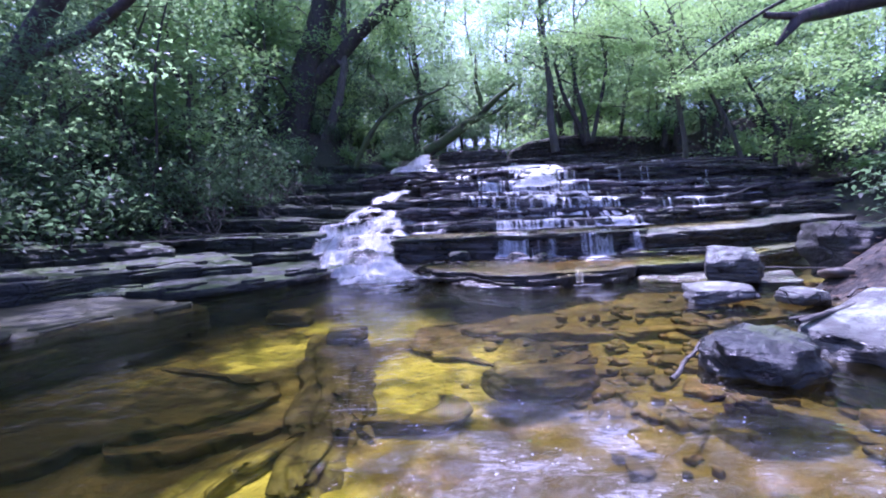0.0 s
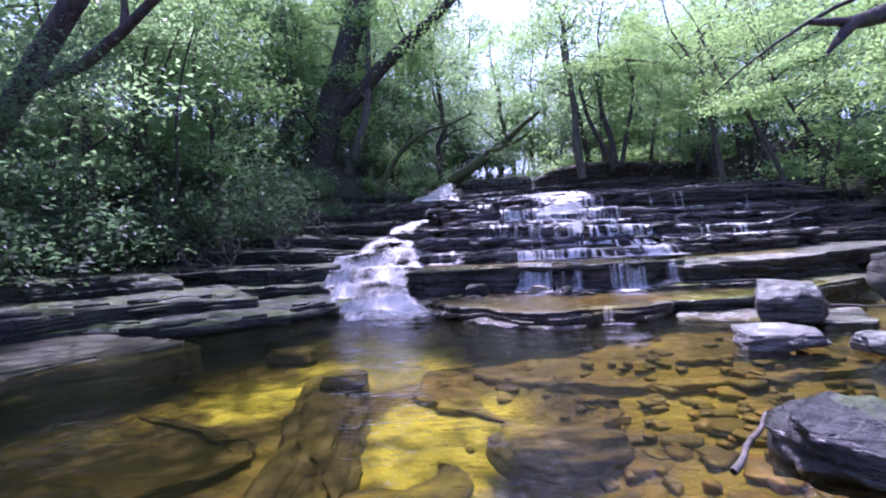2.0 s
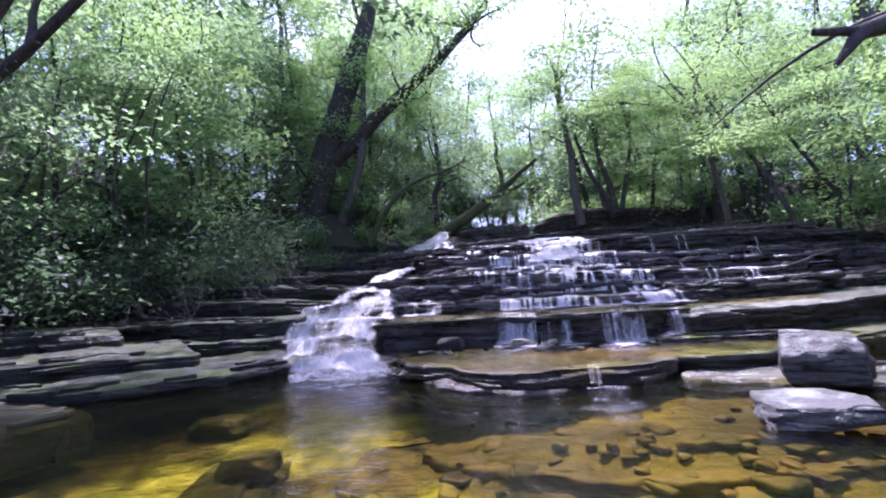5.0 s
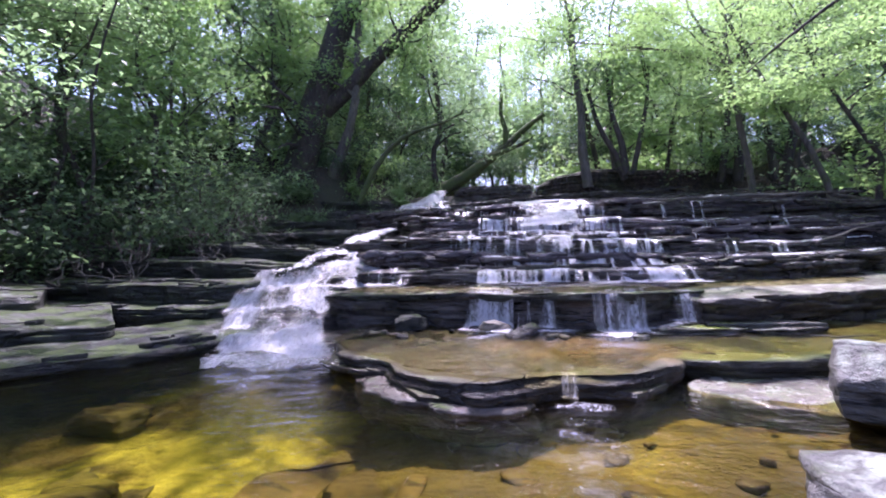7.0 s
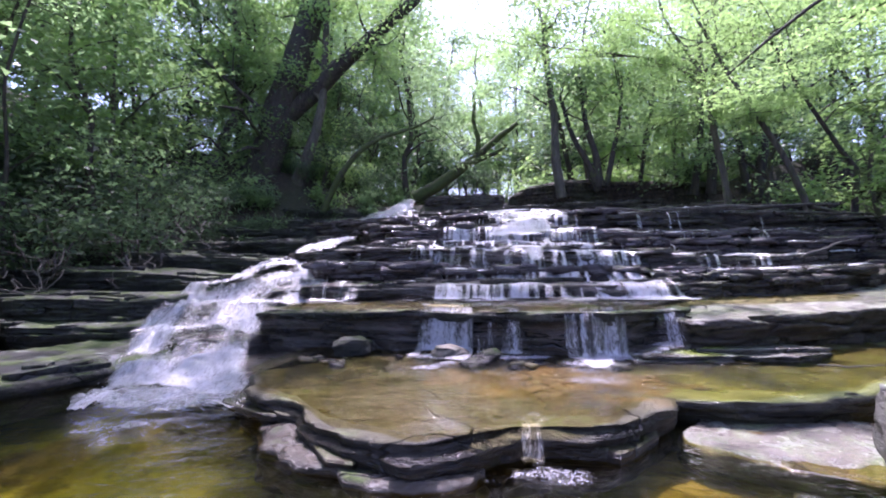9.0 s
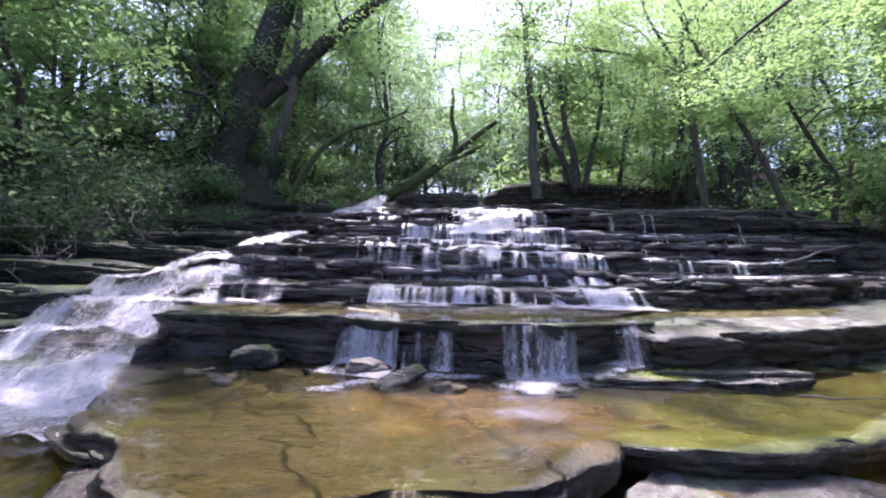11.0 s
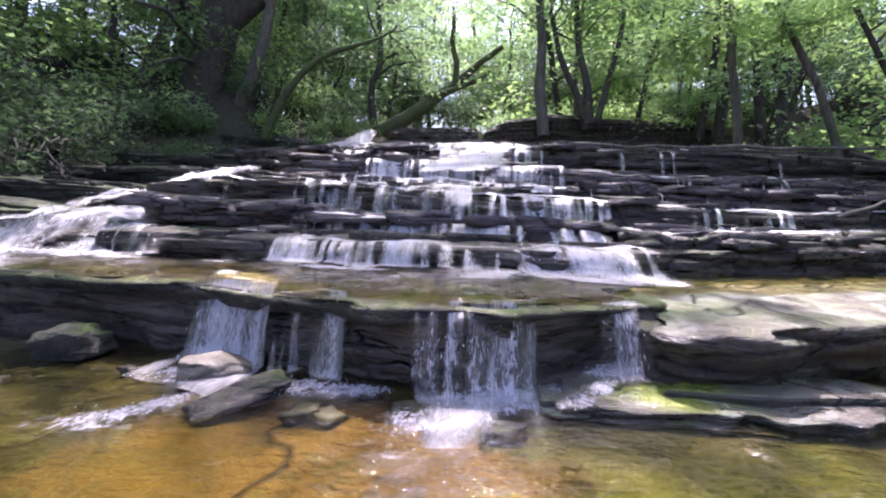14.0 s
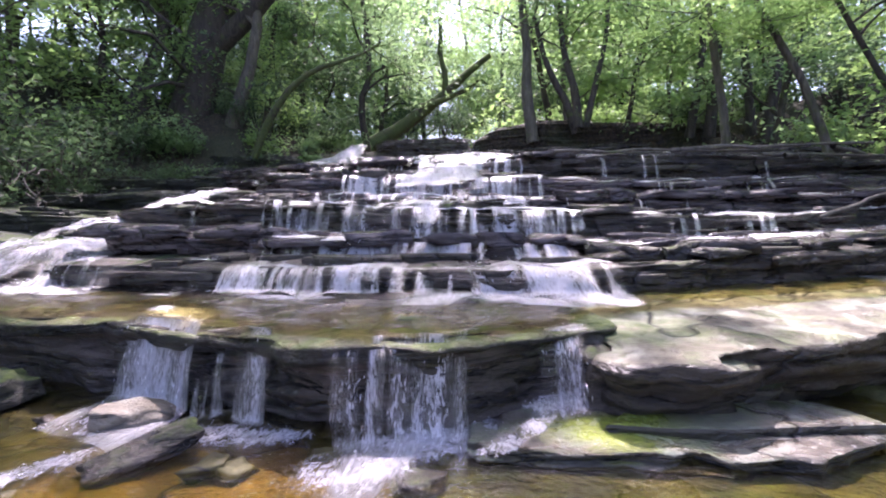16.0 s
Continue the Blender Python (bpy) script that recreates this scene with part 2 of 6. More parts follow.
def leaf_material(name, dark, light, glow, gloss=0.4):
    """Leaves: a waxy face that also lets light through; each leaf of its own green."""
    m, nt, p, out = nodes_of(name)
    rnd = node(nt, "NewGeometry").outputs["Random Per Island"]
    free = place(nt)
    patch = noise_of(nt, free, 0.8, 3.0)
    col = ramp(nt, rnd, [(0.0, dark), (0.75, light), (1.0, tuple(min(1.0, v * 1.35) for v in light))])
    col = mix(nt, ramp(nt, patch, [(0.35, gray(0.0)), (0.65, gray(0.55))]), col, dark)
    nt.links.new(col, p.inputs["Base Color"])
    p.inputs["Roughness"].default_value = gloss
    tr = node(nt, "BsdfTranslucent", {"Color": mix(nt, rnd, tuple(0.8 * g for g in glow), glow)})
    ms = node(nt, "MixShader", {0: 0.58, 1: p.outputs[0], 2: tr.outputs[0]})
    nt.links.new(ms.outputs[0], out.inputs["Surface"])
    return m


def water_material(name, tint, ripple, scale, stretch=(1, 1, 1), rough=0.04, ior=1.33):
    """Clear tea-coloured water: it shows its bed, and mirrors at a slant."""
    m, nt, p, out = nodes_of(name)
    nt.nodes.remove(p)
    where = place(nt, stretch)
    h = math_of(nt, "ADD", noise_of(nt, where, scale, 4.0, 0.55, 0.5), math_of(nt, "MULTIPLY", noise_of(nt, where, scale * 3.7, 3.0, 0.5, 0.3), 0.35))
    calm = noise_of(nt, place(nt), 0.55, 2.0)
    amount = ramp(nt, calm, [(0.38, gray(0.25)), (0.62, gray(1.0))])
    b = node(nt, "Bump", {"Height": math_of(nt, "MULTIPLY", h, amount), "Strength": ripple, "Distance": 0.035})
    fr = node(nt, "Fresnel", {"IOR": ior, "Normal": b.outputs[0]})
    gl = node(nt, "BsdfGlossy", {"Color": (1, 1, 1, 1), "Roughness": rough, "Normal": b.outputs[0]})
    body = node(nt, "BsdfTransparent", {"Color": (*tint, 1)})
    ms = node(nt, "MixShader", {0: fr.outputs[0], 1: body.outputs[0], 2: gl.outputs[0]})
    nt.links.new(ms.outputs[0], out.inputs["Surface"])
    return m


def foam_material(name, lo, hi, freq=26.0, along=0.10, body=0.85, sheen=1.0, gloss=0.40, relief=0.02):
    """Falling water: white strands with clear gaps between them. UV: u across the fall in metres, v down it."""
    m, nt, p, out = nodes_of(name)
    uv = node(nt, "UVMap").outputs["UV"]
    strands = noise_of(nt, node(nt, "Mapping", {"Vector": uv, "Scale": (1.0, along, 1.0)}).outputs[0], freq, 6.0, 0.68, 1.1)
    fibres = noise_of(nt, node(nt, "Mapping", {"Vector": uv, "Scale": (1.0, along * 0.6, 1.0)}).outputs[0], freq * 3.2, 3.0, 0.6, 0.6)
    beads = noise_of(nt, uv, freq * 4.5, 3.0, 0.7)
    layer = node(nt, "VertexColor")
    layer.layer_name = "cover"
    cover = layer.outputs["Color"]
    k = math_of(nt, "ADD", math_of(nt, "MULTIPLY", strands, 0.5), math_of(nt, "ADD", math_of(nt, "MULTIPLY", fibres, 0.32), math_of(nt, "MULTIPLY", beads, 0.18)))
    k = math_of(nt, "ADD", math_of(nt, "MULTIPLY", math_of(nt, "SUBTRACT", k, 0.5), 3.3), 0.5)
    k = math_of(nt, "ADD", k, math_of(nt, "MULTIPLY", math_of(nt, "SUBTRACT", cover, 0.5), 0.85))
    mask = math_of(nt, "MULTIPLY", ramp(nt, k, [(lo, gray(0)), (hi, gray(1))]), body)
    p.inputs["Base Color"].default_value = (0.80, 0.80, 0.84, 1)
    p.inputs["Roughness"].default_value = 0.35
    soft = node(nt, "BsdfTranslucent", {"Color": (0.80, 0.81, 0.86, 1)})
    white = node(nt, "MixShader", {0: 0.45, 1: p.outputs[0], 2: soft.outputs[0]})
    bp = node(nt, "Bump", {"Height": k, "Strength": 0.6, "Distance": relief})
    nt.links.new(bp.outputs[0], p.inputs["Normal"])
    clear = node(nt, "BsdfTransparent", {"Color": (1.0, 1.0, 1.0, 1)})
    gl = node(nt, "BsdfGlossy", {"Roughness": gloss, "Normal": bp.outputs[0]})
    fr = node(nt, "Fresnel", {"IOR": 1.33, "Normal": bp.outputs[0]})
    wet = math_of(nt, "MULTIPLY", ramp(nt, math_of(nt, "ADD", cover, math_of(nt, "MULTIPLY", math_of(nt, "SUBTRACT", strands, 0.5), 0.5)), [(0.06, gray(0)), (0.4, gray(1))]), sheen)
    film = node(nt, "MixShader", {0: math_of(nt, "MULTIPLY", fr.outputs[0], wet), 1: clear.outputs[0], 2: gl.outputs[0]})
    ms = node(nt, "MixShader", {0: mask, 1: film.outputs[0], 2: white.outputs[0]})
    nt.links.new(ms.outputs[0], out.inputs["Surface"])
    return m


def bedrock_material(name, tone, share=0.5):
    """Smooth sunken bedrock under the same silt as the bed, a little darker."""
    m, nt, p, out = nodes_of(name)
    free = place(nt)
    col, mid = ochre_of(nt, free)
    fine = noise_of(nt, free, 45.0, 4.0)
    col = mix(nt, share, col, tone)
    col = mix(nt, 0.4, col, ramp(nt, fine, [(0.3, gray(0.5)), (0.7, gray(1))]), "MULTIPLY")
    film = noise_of(nt, place(nt, (1.0, 1.0, 3.0)), 2.1, 8.0, 0.68, 0.8)
    col = mix(nt, 1.0, col, ramp(nt, film, [(0.33, gray(0.35)), (0.5, gray(0.85)), (0.66, gray(1.5))]), "MULTIPLY")
    split = math_of(nt, "ABSOLUTE", math_of(nt, "SUBTRACT", noise_of(nt, place(nt, (0.5, 1.4, 1.0), (0, 0, 0.5)), 1.1, 4.0, 0.5, 0.5), 0.5))
    col = mix(nt, 1.0, col, ramp(nt, split, [(0.003, gray(0.18)), (0.014, gray(1))]), "MULTIPLY")
    nt.links.new(col, p.inputs["Base Color"])
    p.inputs["Roughness"].default_value = 0.7
    b = node(nt, "Bump", {"Height": mid, "Strength": 0.5, "Distance": 0.03})
    nt.links.new(b.outputs[0], p.inputs["Normal"])
    return m


SOIL = soil_material()
BED_STONE = stone_bed_material("silted_flagstone", (0.038, 0.033, 0.014), (0.085, 0.064, 0.020), (0.095, 0.088, 0.024))
BED_ROCK = bedrock_material("brown_bedrock", (0.075, 0.054, 0.016), 0.7)
BED_DARK = bedrock_material("dark_sunken_rock", (0.036, 0.032, 0.012))
BED_OLIVE = bedrock_material("dark_olive_sunken_slab", (0.026, 0.027, 0.009), 0.72)
BED_AMBER = bedrock_material("amber_bedrock", (0.125, 0.092, 0.022), 0.6)
COBBLE = stone_bed_material("bank_cobble", (0.10, 0.085, 0.075), (0.20, 0.16, 0.13), (0.16, 0.10, 0.075))
BARK = bark_material("dark_bark", (0.012, 0.010, 0.009), (0.085, 0.068, 0.055), 0.35)
BARK_GREY = bark_material("grey_bark", (0.03, 0.027, 0.022), (0.15, 0.13, 0.105), 0.3)
BARK_MOSS = bark_material("mossy_bark", (0.015, 0.013, 0.009), (0.07, 0.058, 0.04), 0.95)
LEAF_DARK = leaf_material("glossy_dark_leaf", (0.024, 0.044, 0.026), (0.066, 0.098, 0.062), (0.15, 0.25, 0.11), 0.46)
LEAF_MID = leaf_material("green_leaf", (0.046, 0.084, 0.050), (0.118, 0.172, 0.098), (0.37, 0.56, 0.23), 0.44)
LEAF_LIGHT = leaf_material("bright_leaf", (0.072, 0.132, 0.060), (0.155, 0.232, 0.100), (0.40, 0.61, 0.19), 0.48)
LEAF_DRY = leaf_material("fallen_leaf", (0.05, 0.03, 0.015), (0.22, 0.14, 0.07), (0.10, 0.06, 0.02), 0.6)
WATER_LOW = water_material("pool_water", (0.72, 0.65, 0.36), 1.0, 6.0, (1.0, 1.5, 1.0), ior=1.22)
WATER_FILM = water_material("flowing_film", (0.80, 0.74, 0.44), 1.0, 9.0, (0.8, 2.0, 1.0))
FOAM_CURTAIN = foam_material("falling_strands", 0.50, 0.86, 46.0, 0.30, 0.82, 0.6)
FOAM_THICK = foam_material("white_water", 0.42, 0.98, 34.0, 0.42, 0.80, 0.3)
FOAM_SHEET = foam_material("foamy_sheet", 0.50, 0.98, 26.0, 0.4, 0.6, 1.0)
SPRAY = bpy.data.materials.new("white_spray")
SPRAY.use_nodes = True
SPRAY.node_tree.nodes["Principled BSDF"].inputs["Base Color"].default_value = (0.86, 0.87, 0.92, 1)
SPRAY.node_tree.nodes["Principled BSDF"].inputs["Roughness"].default_value = 0.2
# whitish colour standing in for sky glints on rippled water
GLINT_RIFFLE = foam_material("painted_riffle_glints", 0.48, 1.0, 11.0, 3.2, 0.45, 1.0, 0.30, 0.05)
FOAM_PATCH = foam_material("broken_foam", 0.34, 1.0, 26.0, 0.7, 0.8, 0.0)


# ---- mesh helpers ----
def mesh_of(name, verts, faces, material, smooth=True):
    me = bpy.data.meshes.new(name)
    v = np.asarray(verts, np.float32).reshape(-1, 3)
    if isinstance(faces, np.ndarray):
        k = faces.shape[1]
        me.vertices.add(len(v)); me.loops.add(faces.size); me.polygons.add(len(faces))
        me.vertices.foreach_set("co", v.ravel())
        me.loops.foreach_set("vertex_index", faces.astype(np.int32).ravel())
        me.polygons.foreach_set("loop_start", np.arange(0, faces.size, k, dtype=np.int32))
        me.polygons.foreach_set("loop_total", np.full(len(faces), k, np.int32))
        me.update(calc_edges=True)
    else:
        me.from_pydata(v.tolist(), [], faces)
    me.validate()
    if smooth:
        me.polygons.foreach_set("use_smooth", np.ones(len(me.polygons), bool))
    me.materials.append(material)
    return me


def part(name, data, material, parent=None, label="", smooth=True):
    """One mesh object, from (verts, faces), under a thing or a part."""
    ob = new(name, mesh_of(name, data[0], data[1], material, smooth))
    if parent is not None:
        ob.parent = parent
    if label:
        ob["label"] = label
    return ob


def grid_faces(nu, nv, wrap=False):
    i, j = np.meshgrid(np.arange(nu - (0 if wrap else 1)), np.arange(nv - 1), indexing="ij")
    a, b = (i % nu) * nv + j, ((i + 1) % nu) * nv + j
    return np.stack([a, b, b + 1, a + 1], -1).reshape(-1, 4)


class Rough:
    """Smooth seeded noise in numpy: sums of value noise on a lattice."""
    def __init__(self, seed):
        self.r = np.random.RandomState(seed).rand(64, 64, 64) * 2 - 1

    def __call__(self, x, y, z=0.0, octaves=3, gain=0.5):
        x, y, z = np.broadcast_arrays(np.asarray(x, float), np.asarray(y, float), np.asarray(z, float))
        total, amp = 0.0, 1.0
        for o in range(octaves):
            f = 2.0 ** o
            p = [q * f + 17.3 * o for q in (x, y, z)]
            i = [np.floor(q).astype(int) for q in p]
            t = [q - k for q, k in zip(p, i)]
            t = [q * q * (3 - 2 * q) for q in t]
            acc = 0.0
            for dx in (0, 1):
                for dy in (0, 1):
                    for dz in (0, 1):
                        w = (t[0] if dx else 1 - t[0]) * (t[1] if dy else 1 - t[1]) * (t[2] if dz else 1 - t[2])
                        acc = acc + w * self.r[(i[0] + dx) % 64, (i[1] + dy) % 64, (i[2] + dz) % 64]
            total = total + amp * acc
            amp *= gain
        return total


ROUGH = Rough(7)


def polyline(pts, step):
    """Points at even steps along a softly curved line through pts."""
    p = np.asarray(pts, float)
    d = np.r_[0, np.cumsum(np.linalg.norm(np.diff(p[:, :2], axis=0), axis=1))]
    n = max(3, int(d[-1] / step))
    s = np.linspace(0, d[-1], n)
    fine = np.stack([np.interp(s, d, p[:, k]) for k in range(p.shape[1])], 1)
    k = max(1, int(0.12 / step))
    pad = np.concatenate([np.repeat(fine[:1], k, 0), fine, np.repeat(fine[-1:], k, 0)])
    ker = np.ones(2 * k + 1) / (2 * k + 1)
    return np.stack([np.convolve(pad[:, c], ker, "valid") for c in range(p.shape[1])], 1), s


def ledge(edge, depth, thick, seed, material, label, jag=0.05, strata=0.035, step=0.04, slope=0.03, under=0.06, soft=0.02, name="rock_ledge", back_rise=0.0, end=0.16, plates_on=0.0, beds=13.0, shelves=0.0):
    """A layer of bedrock: edge is its front top edge from left to right, (x, y, z); it runs depth metres back."""
    line, s = polyline(edge, step)
    n = len(line)
    tan = np.gradient(line[:, :2], axis=0)
    tan /= np.linalg.norm(tan, axis=1)[:, None] + 1e-9
    nor = np.stack([tan[:, 1], -tan[:, 0]], 1)          # towards the viewer
    q = Rough(seed)
    wob = jag * (q(s * 1.3, 0.3, 0, 4) + 0.45 * np.round(q(s * 2.6, 5.1, 0, 2) * 2.2) / 2.2)
    zw = 0.02 * q(s * 0.9, 9.0, 0, 3)
    ends = np.clip(np.minimum(s, s[-1] - s) / (end + 0.02), 0, 1)
    inset = (1 - np.sqrt(1 - (1 - ends) ** 2)) * end
    rows = []
    levels = max(8, int(thick / 0.012))
    for i in range(levels + 1):                          # the broken front face, bed upon bed
        f = i / levels
        z = line[:, 2] + zw - thick * (1 - f)
        bedz = z * beds + 1.3 * q(s * 0.35, z * 4.0, 0, 3)
        thin = np.floor(z * 36.0 + 2.2 * q(s * 0.7, z * 6.0, 3.0, 2))
        crack = np.exp(-((bedz - np.floor(bedz)) * 7.0) ** 2)
        out = strata * (1.1 * q(np.floor(bedz) * 3.7, s * 0.8, 1.0, 3) + 0.38 * q(thin * 2.3, s * 1.7, 2.0, 3) - 0.5 * crack)
        joint = np.abs(q(s * 1.1 + 0.3 * np.floor(bedz), np.floor(bedz) * 1.9, 6.0, 1))
        out = out - under * (1 - f) ** 1.3 + 0.030 * q(s * 4.0, z * 5, 4.0, 4, 0.6) - 0.05 * np.exp(-(joint * 22) ** 2)
        round_off = soft * max(0.0, (f - 0.8) / 0.2) ** 2
        o = wob + out - round_off - inset
        rows.append(np.c_[line[:, :2] + nor * o[:, None], z])
    front = wob - soft - inset
    d = 0.0
    run = []
    while d < depth:
        d += 0.025 + 0.08 * d
        run.append(min(d, depth))
    wide = max(3, int(1.2 / step))
    pad = np.concatenate([np.repeat(nor[:1], wide, 0), nor, np.repeat(nor[-1:], wide, 0)])
    calm = np.stack([np.convolve(pad[:, c], np.ones(2 * wide + 1) / (2 * wide + 1), "valid") for c in range(2)], 1)
    calm = calm * 0.5 + nor.mean(0) * 0.5
    calm /= np.linalg.norm(calm, axis=1)[:, None]
    lipline = line[:, :2] + nor * front[:, None]
    for d in run:                                        # the top, stepping up a little in thin plates
        w = min(1.0, d / 0.3)
        x, y = (lipline - (nor * (1 - w) + calm * w) * d).T
        plates = np.floor((d * 2.4 + 1.9 * q(s * 0.9, d * 0.9, 6.0, 4)) * 1.3)
        lift = 0.012 * (1 + 0.8 * plates) * min(1.0, d / 0.2) if slope > 0 else 0.0
        z = line[:, 2] + zw + slope * d * 0.5 + lift * slope / 0.03 + back_rise * d + 0.014 * q(x * 3.5, y * 3.5, 8.0, 4) * min(1.0, d / 0.06)
        rows.append(np.c_[x, y, z])
    last = rows[-1].copy(); last[:, 2] = rows[0][:, 2]
    rows.append(last)
    m = np.stack(rows, 1)
    nv = m.shape[1]
    faces = grid_faces(n, nv).tolist()
    under_side = [[i * nv, i * nv + nv - 1, (i + 1) * nv + nv - 1, (i + 1) * nv] for i in range(n - 1)]
    total = n * nv
    verts = np.concatenate([m.reshape(-1, 3), m[0], m[-1]])
    caps = [[total + k for k in range(nv)], [total + nv + k for k in range(nv - 1, -1, -1)]]
    faces = [f[::-1] for f in faces] + [f[::-1] for f in under_side] + caps
    ob = part(name, (verts, faces), material)
    rs = np.random.RandomState(seed + 900)
    for _ in range(int(plates_on * s[-1])):              # loose, frost-split plates left on the tread
        i = rs.randint(3, n - 3)
        w, dp, h = rs.uniform(0.15, 0.75), rs.uniform(0.10, 0.32), rs.uniform(0.02, 0.05)
        o = front[i] - dp * 0.5 + rs.uniform(-0.35, 0.03) * min(1.0, depth)
        c = lipline[i] - calm[i] * (front[i] - o)
        k = int(np.argmin(np.abs(np.array(run) - (front[i] - o))))
        z = rows[levels + 1 + k][i, 2]
        a = math.atan2(tan[i, 1], tan[i, 0]) + rs.normal() * 0.12
        pv, pf = split_plate(w, dp, h, rs)
        ca, sa = math.cos(a), math.sin(a)
        pv = np.c_[pv[:, 0] * ca - pv[:, 1] * sa + c[0], pv[:, 0] * sa + pv[:, 1] * ca + c[1], pv[:, 2] + z - 0.006]
        part("plate", (pv, pf), material, ob, smooth=False)
    for _ in range(int(shelves * s[-1])):                # thin beds that stand out of the broken face
        i = rs.randint(4, n - 4)
        w, dp, h = rs.uniform(0.18, 0.95), rs.uniform(0.14, 0.30), rs.uniform(0.014, 0.045)
        f = rs.uniform(0.12, 0.96)
        o = wob[i] - under * (1 - f) ** 1.3 + rs.uniform(-0.01, 0.085) - dp * 0.5
        c = line[i, :2] + nor[i] * o
        a = math.atan2(tan[i, 1], tan[i, 0]) + rs.normal() * 0.07
        pv, pf = split_plate(w, dp, h, rs)
        ca, sa = math.cos(a), math.sin(a)
        pv = np.c_[pv[:, 0] * ca - pv[:, 1] * sa + c[0], pv[:, 0] * sa + pv[:, 1] * ca + c[1], pv[:, 2] + line[i, 2] + zw[i] - thick * (1 - f) - h * 0.5]
        part("plate", (pv, pf), material, ob, smooth=False)
    return tagged(ob, label, "rock ledge", "sandstone ledges")


def split_plate(w, d, h, rs):
    """A thin broken plate of sandstone with an uneven outline."""
    n = 11
    a = np.linspace(0, 2 * np.pi, n, endpoint=False) + rs.uniform(-0.2, 0.2, n)
    r = rs.uniform(0.75, 1.1, n)
    ring = np.c_[np.sign(np.cos(a)) * np.abs(np.cos(a)) ** 0.7 * r * w / 2, np.sign(np.sin(a)) * np.abs(np.sin(a)) ** 0.7 * r * d / 2]
    tilt = rs.normal(size=2) * 0.03
    def at(k, z):
        return np.c_[ring * k, np.full(n, z) + ring @ tilt]
    v = np.concatenate([at(0.94, -0.02), at(1.0, h * 0.5), at(0.97, h * 0.9), at(0.9, h)])
    f = [[q * n + i, q * n + (i + 1) % n, (q + 1) * n + (i + 1) % n, (q + 1) * n + i] for q in range(3) for i in range(n)]
    return v, f + [list(range(3 * n, 4 * n))]


def stone(name, size, where, turn, seed, material, label, category="boulder", group="", round_=0.35, bite=0.12, cuts=5):
    """A broken, worn block of stone, its base sunk a little where it lies."""
    bm = bmesh.new()
    bmesh.ops.create_cube(bm, size=2.0)
    bmesh.ops.subdivide_edges(bm, edges=bm.edges[:], cuts=2 ** cuts // 2 - 1, use_grid_fill=True)
    co = np.array([v.co[:] for v in bm.verts])
    q = Rough(seed)
    ball = co / np.linalg.norm(co, axis=1)[:, None]
    p = co * (1 - round_) + ball * round_ * 1.18
    rs = np.random.RandomState(seed)
    for _ in range(7):                                   # broken corners
        n = rs.normal(size=3); n /= np.linalg.norm(n)
        over = np.maximum(0, p @ n - rs.uniform(0.92, 1.2))
        p -= over[:, None] * n * 0.9
    p *= (1 + bite * q(ball[:, 0] * 1.6 + 3, ball[:, 1] * 1.6, ball[:, 2] * 1.6, 4))[:, None]
    layer = q(np.floor(p[:, 2] * 5) * 2.1, ball[:, 0], ball[:, 1], 1) * 0.03
    p[:, :2] *= (1 + layer)[:, None]
    p *= np.array(size) / 2
    for v, c in zip(bm.verts, p):
        v.co = c
    me = bpy.data.meshes.new(name)
    bm.to_mesh(me); bm.free()
    me.polygons.foreach_set("use_smooth", np.ones(len(me.polygons), bool))
    me.materials.append(material)
    ob = new(name, me)
    ob.matrix_world = pose(*where, *turn)
    return tagged(ob, label, category, group)


def tube(path, radii, sides=8, seed=0, knob=0.08):
    """A tapered, slightly uneven limb along path."""
    p, r = np.asarray(path, float), np.asarray(radii, float)
    n = len(p)
    t = np.gradient(p, axis=0); t /= np.linalg.norm(t, axis=1)[:, None] + 1e-9
    a = np.zeros_like(p)
    first = np.cross(t[0], (0.31, 0.95, 0.05))
    a[0] = first / np.linalg.norm(first)
    for i in range(1, n):                                # carried along the limb without twisting
        v = a[i - 1] - t[i] * (a[i - 1] @ t[i])
        a[i] = v / (np.linalg.norm(v) + 1e-9)
    b = np.cross(t, a)
    ang = np.linspace(0, 2 * np.pi, sides, endpoint=False)
    lump = 1 + knob * ROUGH(np.cos(ang)[None] * 1.5 + seed, np.sin(ang)[None] * 1.5, np.arange(n)[:, None] * 0.5, 2)
    ring = (a[:, None] * np.cos(ang)[None, :, None] + b[:, None] * np.sin(ang)[None, :, None]) * (r[:, None] * lump)[..., None] + p[:, None]
    idx = np.arange(n * sides).reshape(n, sides)
    f = np.stack([idx[:-1], np.roll(idx[:-1], -1, 1), np.roll(idx[1:], -1, 1), idx[1:]], -1).reshape(-1, 4)
    return ring.reshape(-1, 3), f


def joined(pieces):
    vs, fs, k = [], [], 0
    for v, f in pieces:
        vs.append(v); fs.append(np.asarray(f) + k); k += len(v)
    return np.concatenate(vs), np.concatenate(fs)


def bend(a, b, sag=0.0, n=8, wild=0.0, seed=0):
    """A bent line from a to b: sag lowers its middle, wild makes it crooked."""
    a, b = np.asarray(a, float), np.asarray(b, float)
    f = np.linspace(0, 1, n)[:, None]
    p = a + (b - a) * f
    p[:, 2] -= sag * 4 * (f * (1 - f))[:, 0]
    if wild:
        L = np.linalg.norm(b - a)
        w = np.stack([ROUGH(f[:, 0] * 3 + seed * 3.1, k * 7.7 + seed, 0.5, 2) for k in range(3)], 1)
        p += w * wild * L * (np.sin(np.pi * np.clip(f, 0, 1) * 0.9) ** 0.8)
    return p


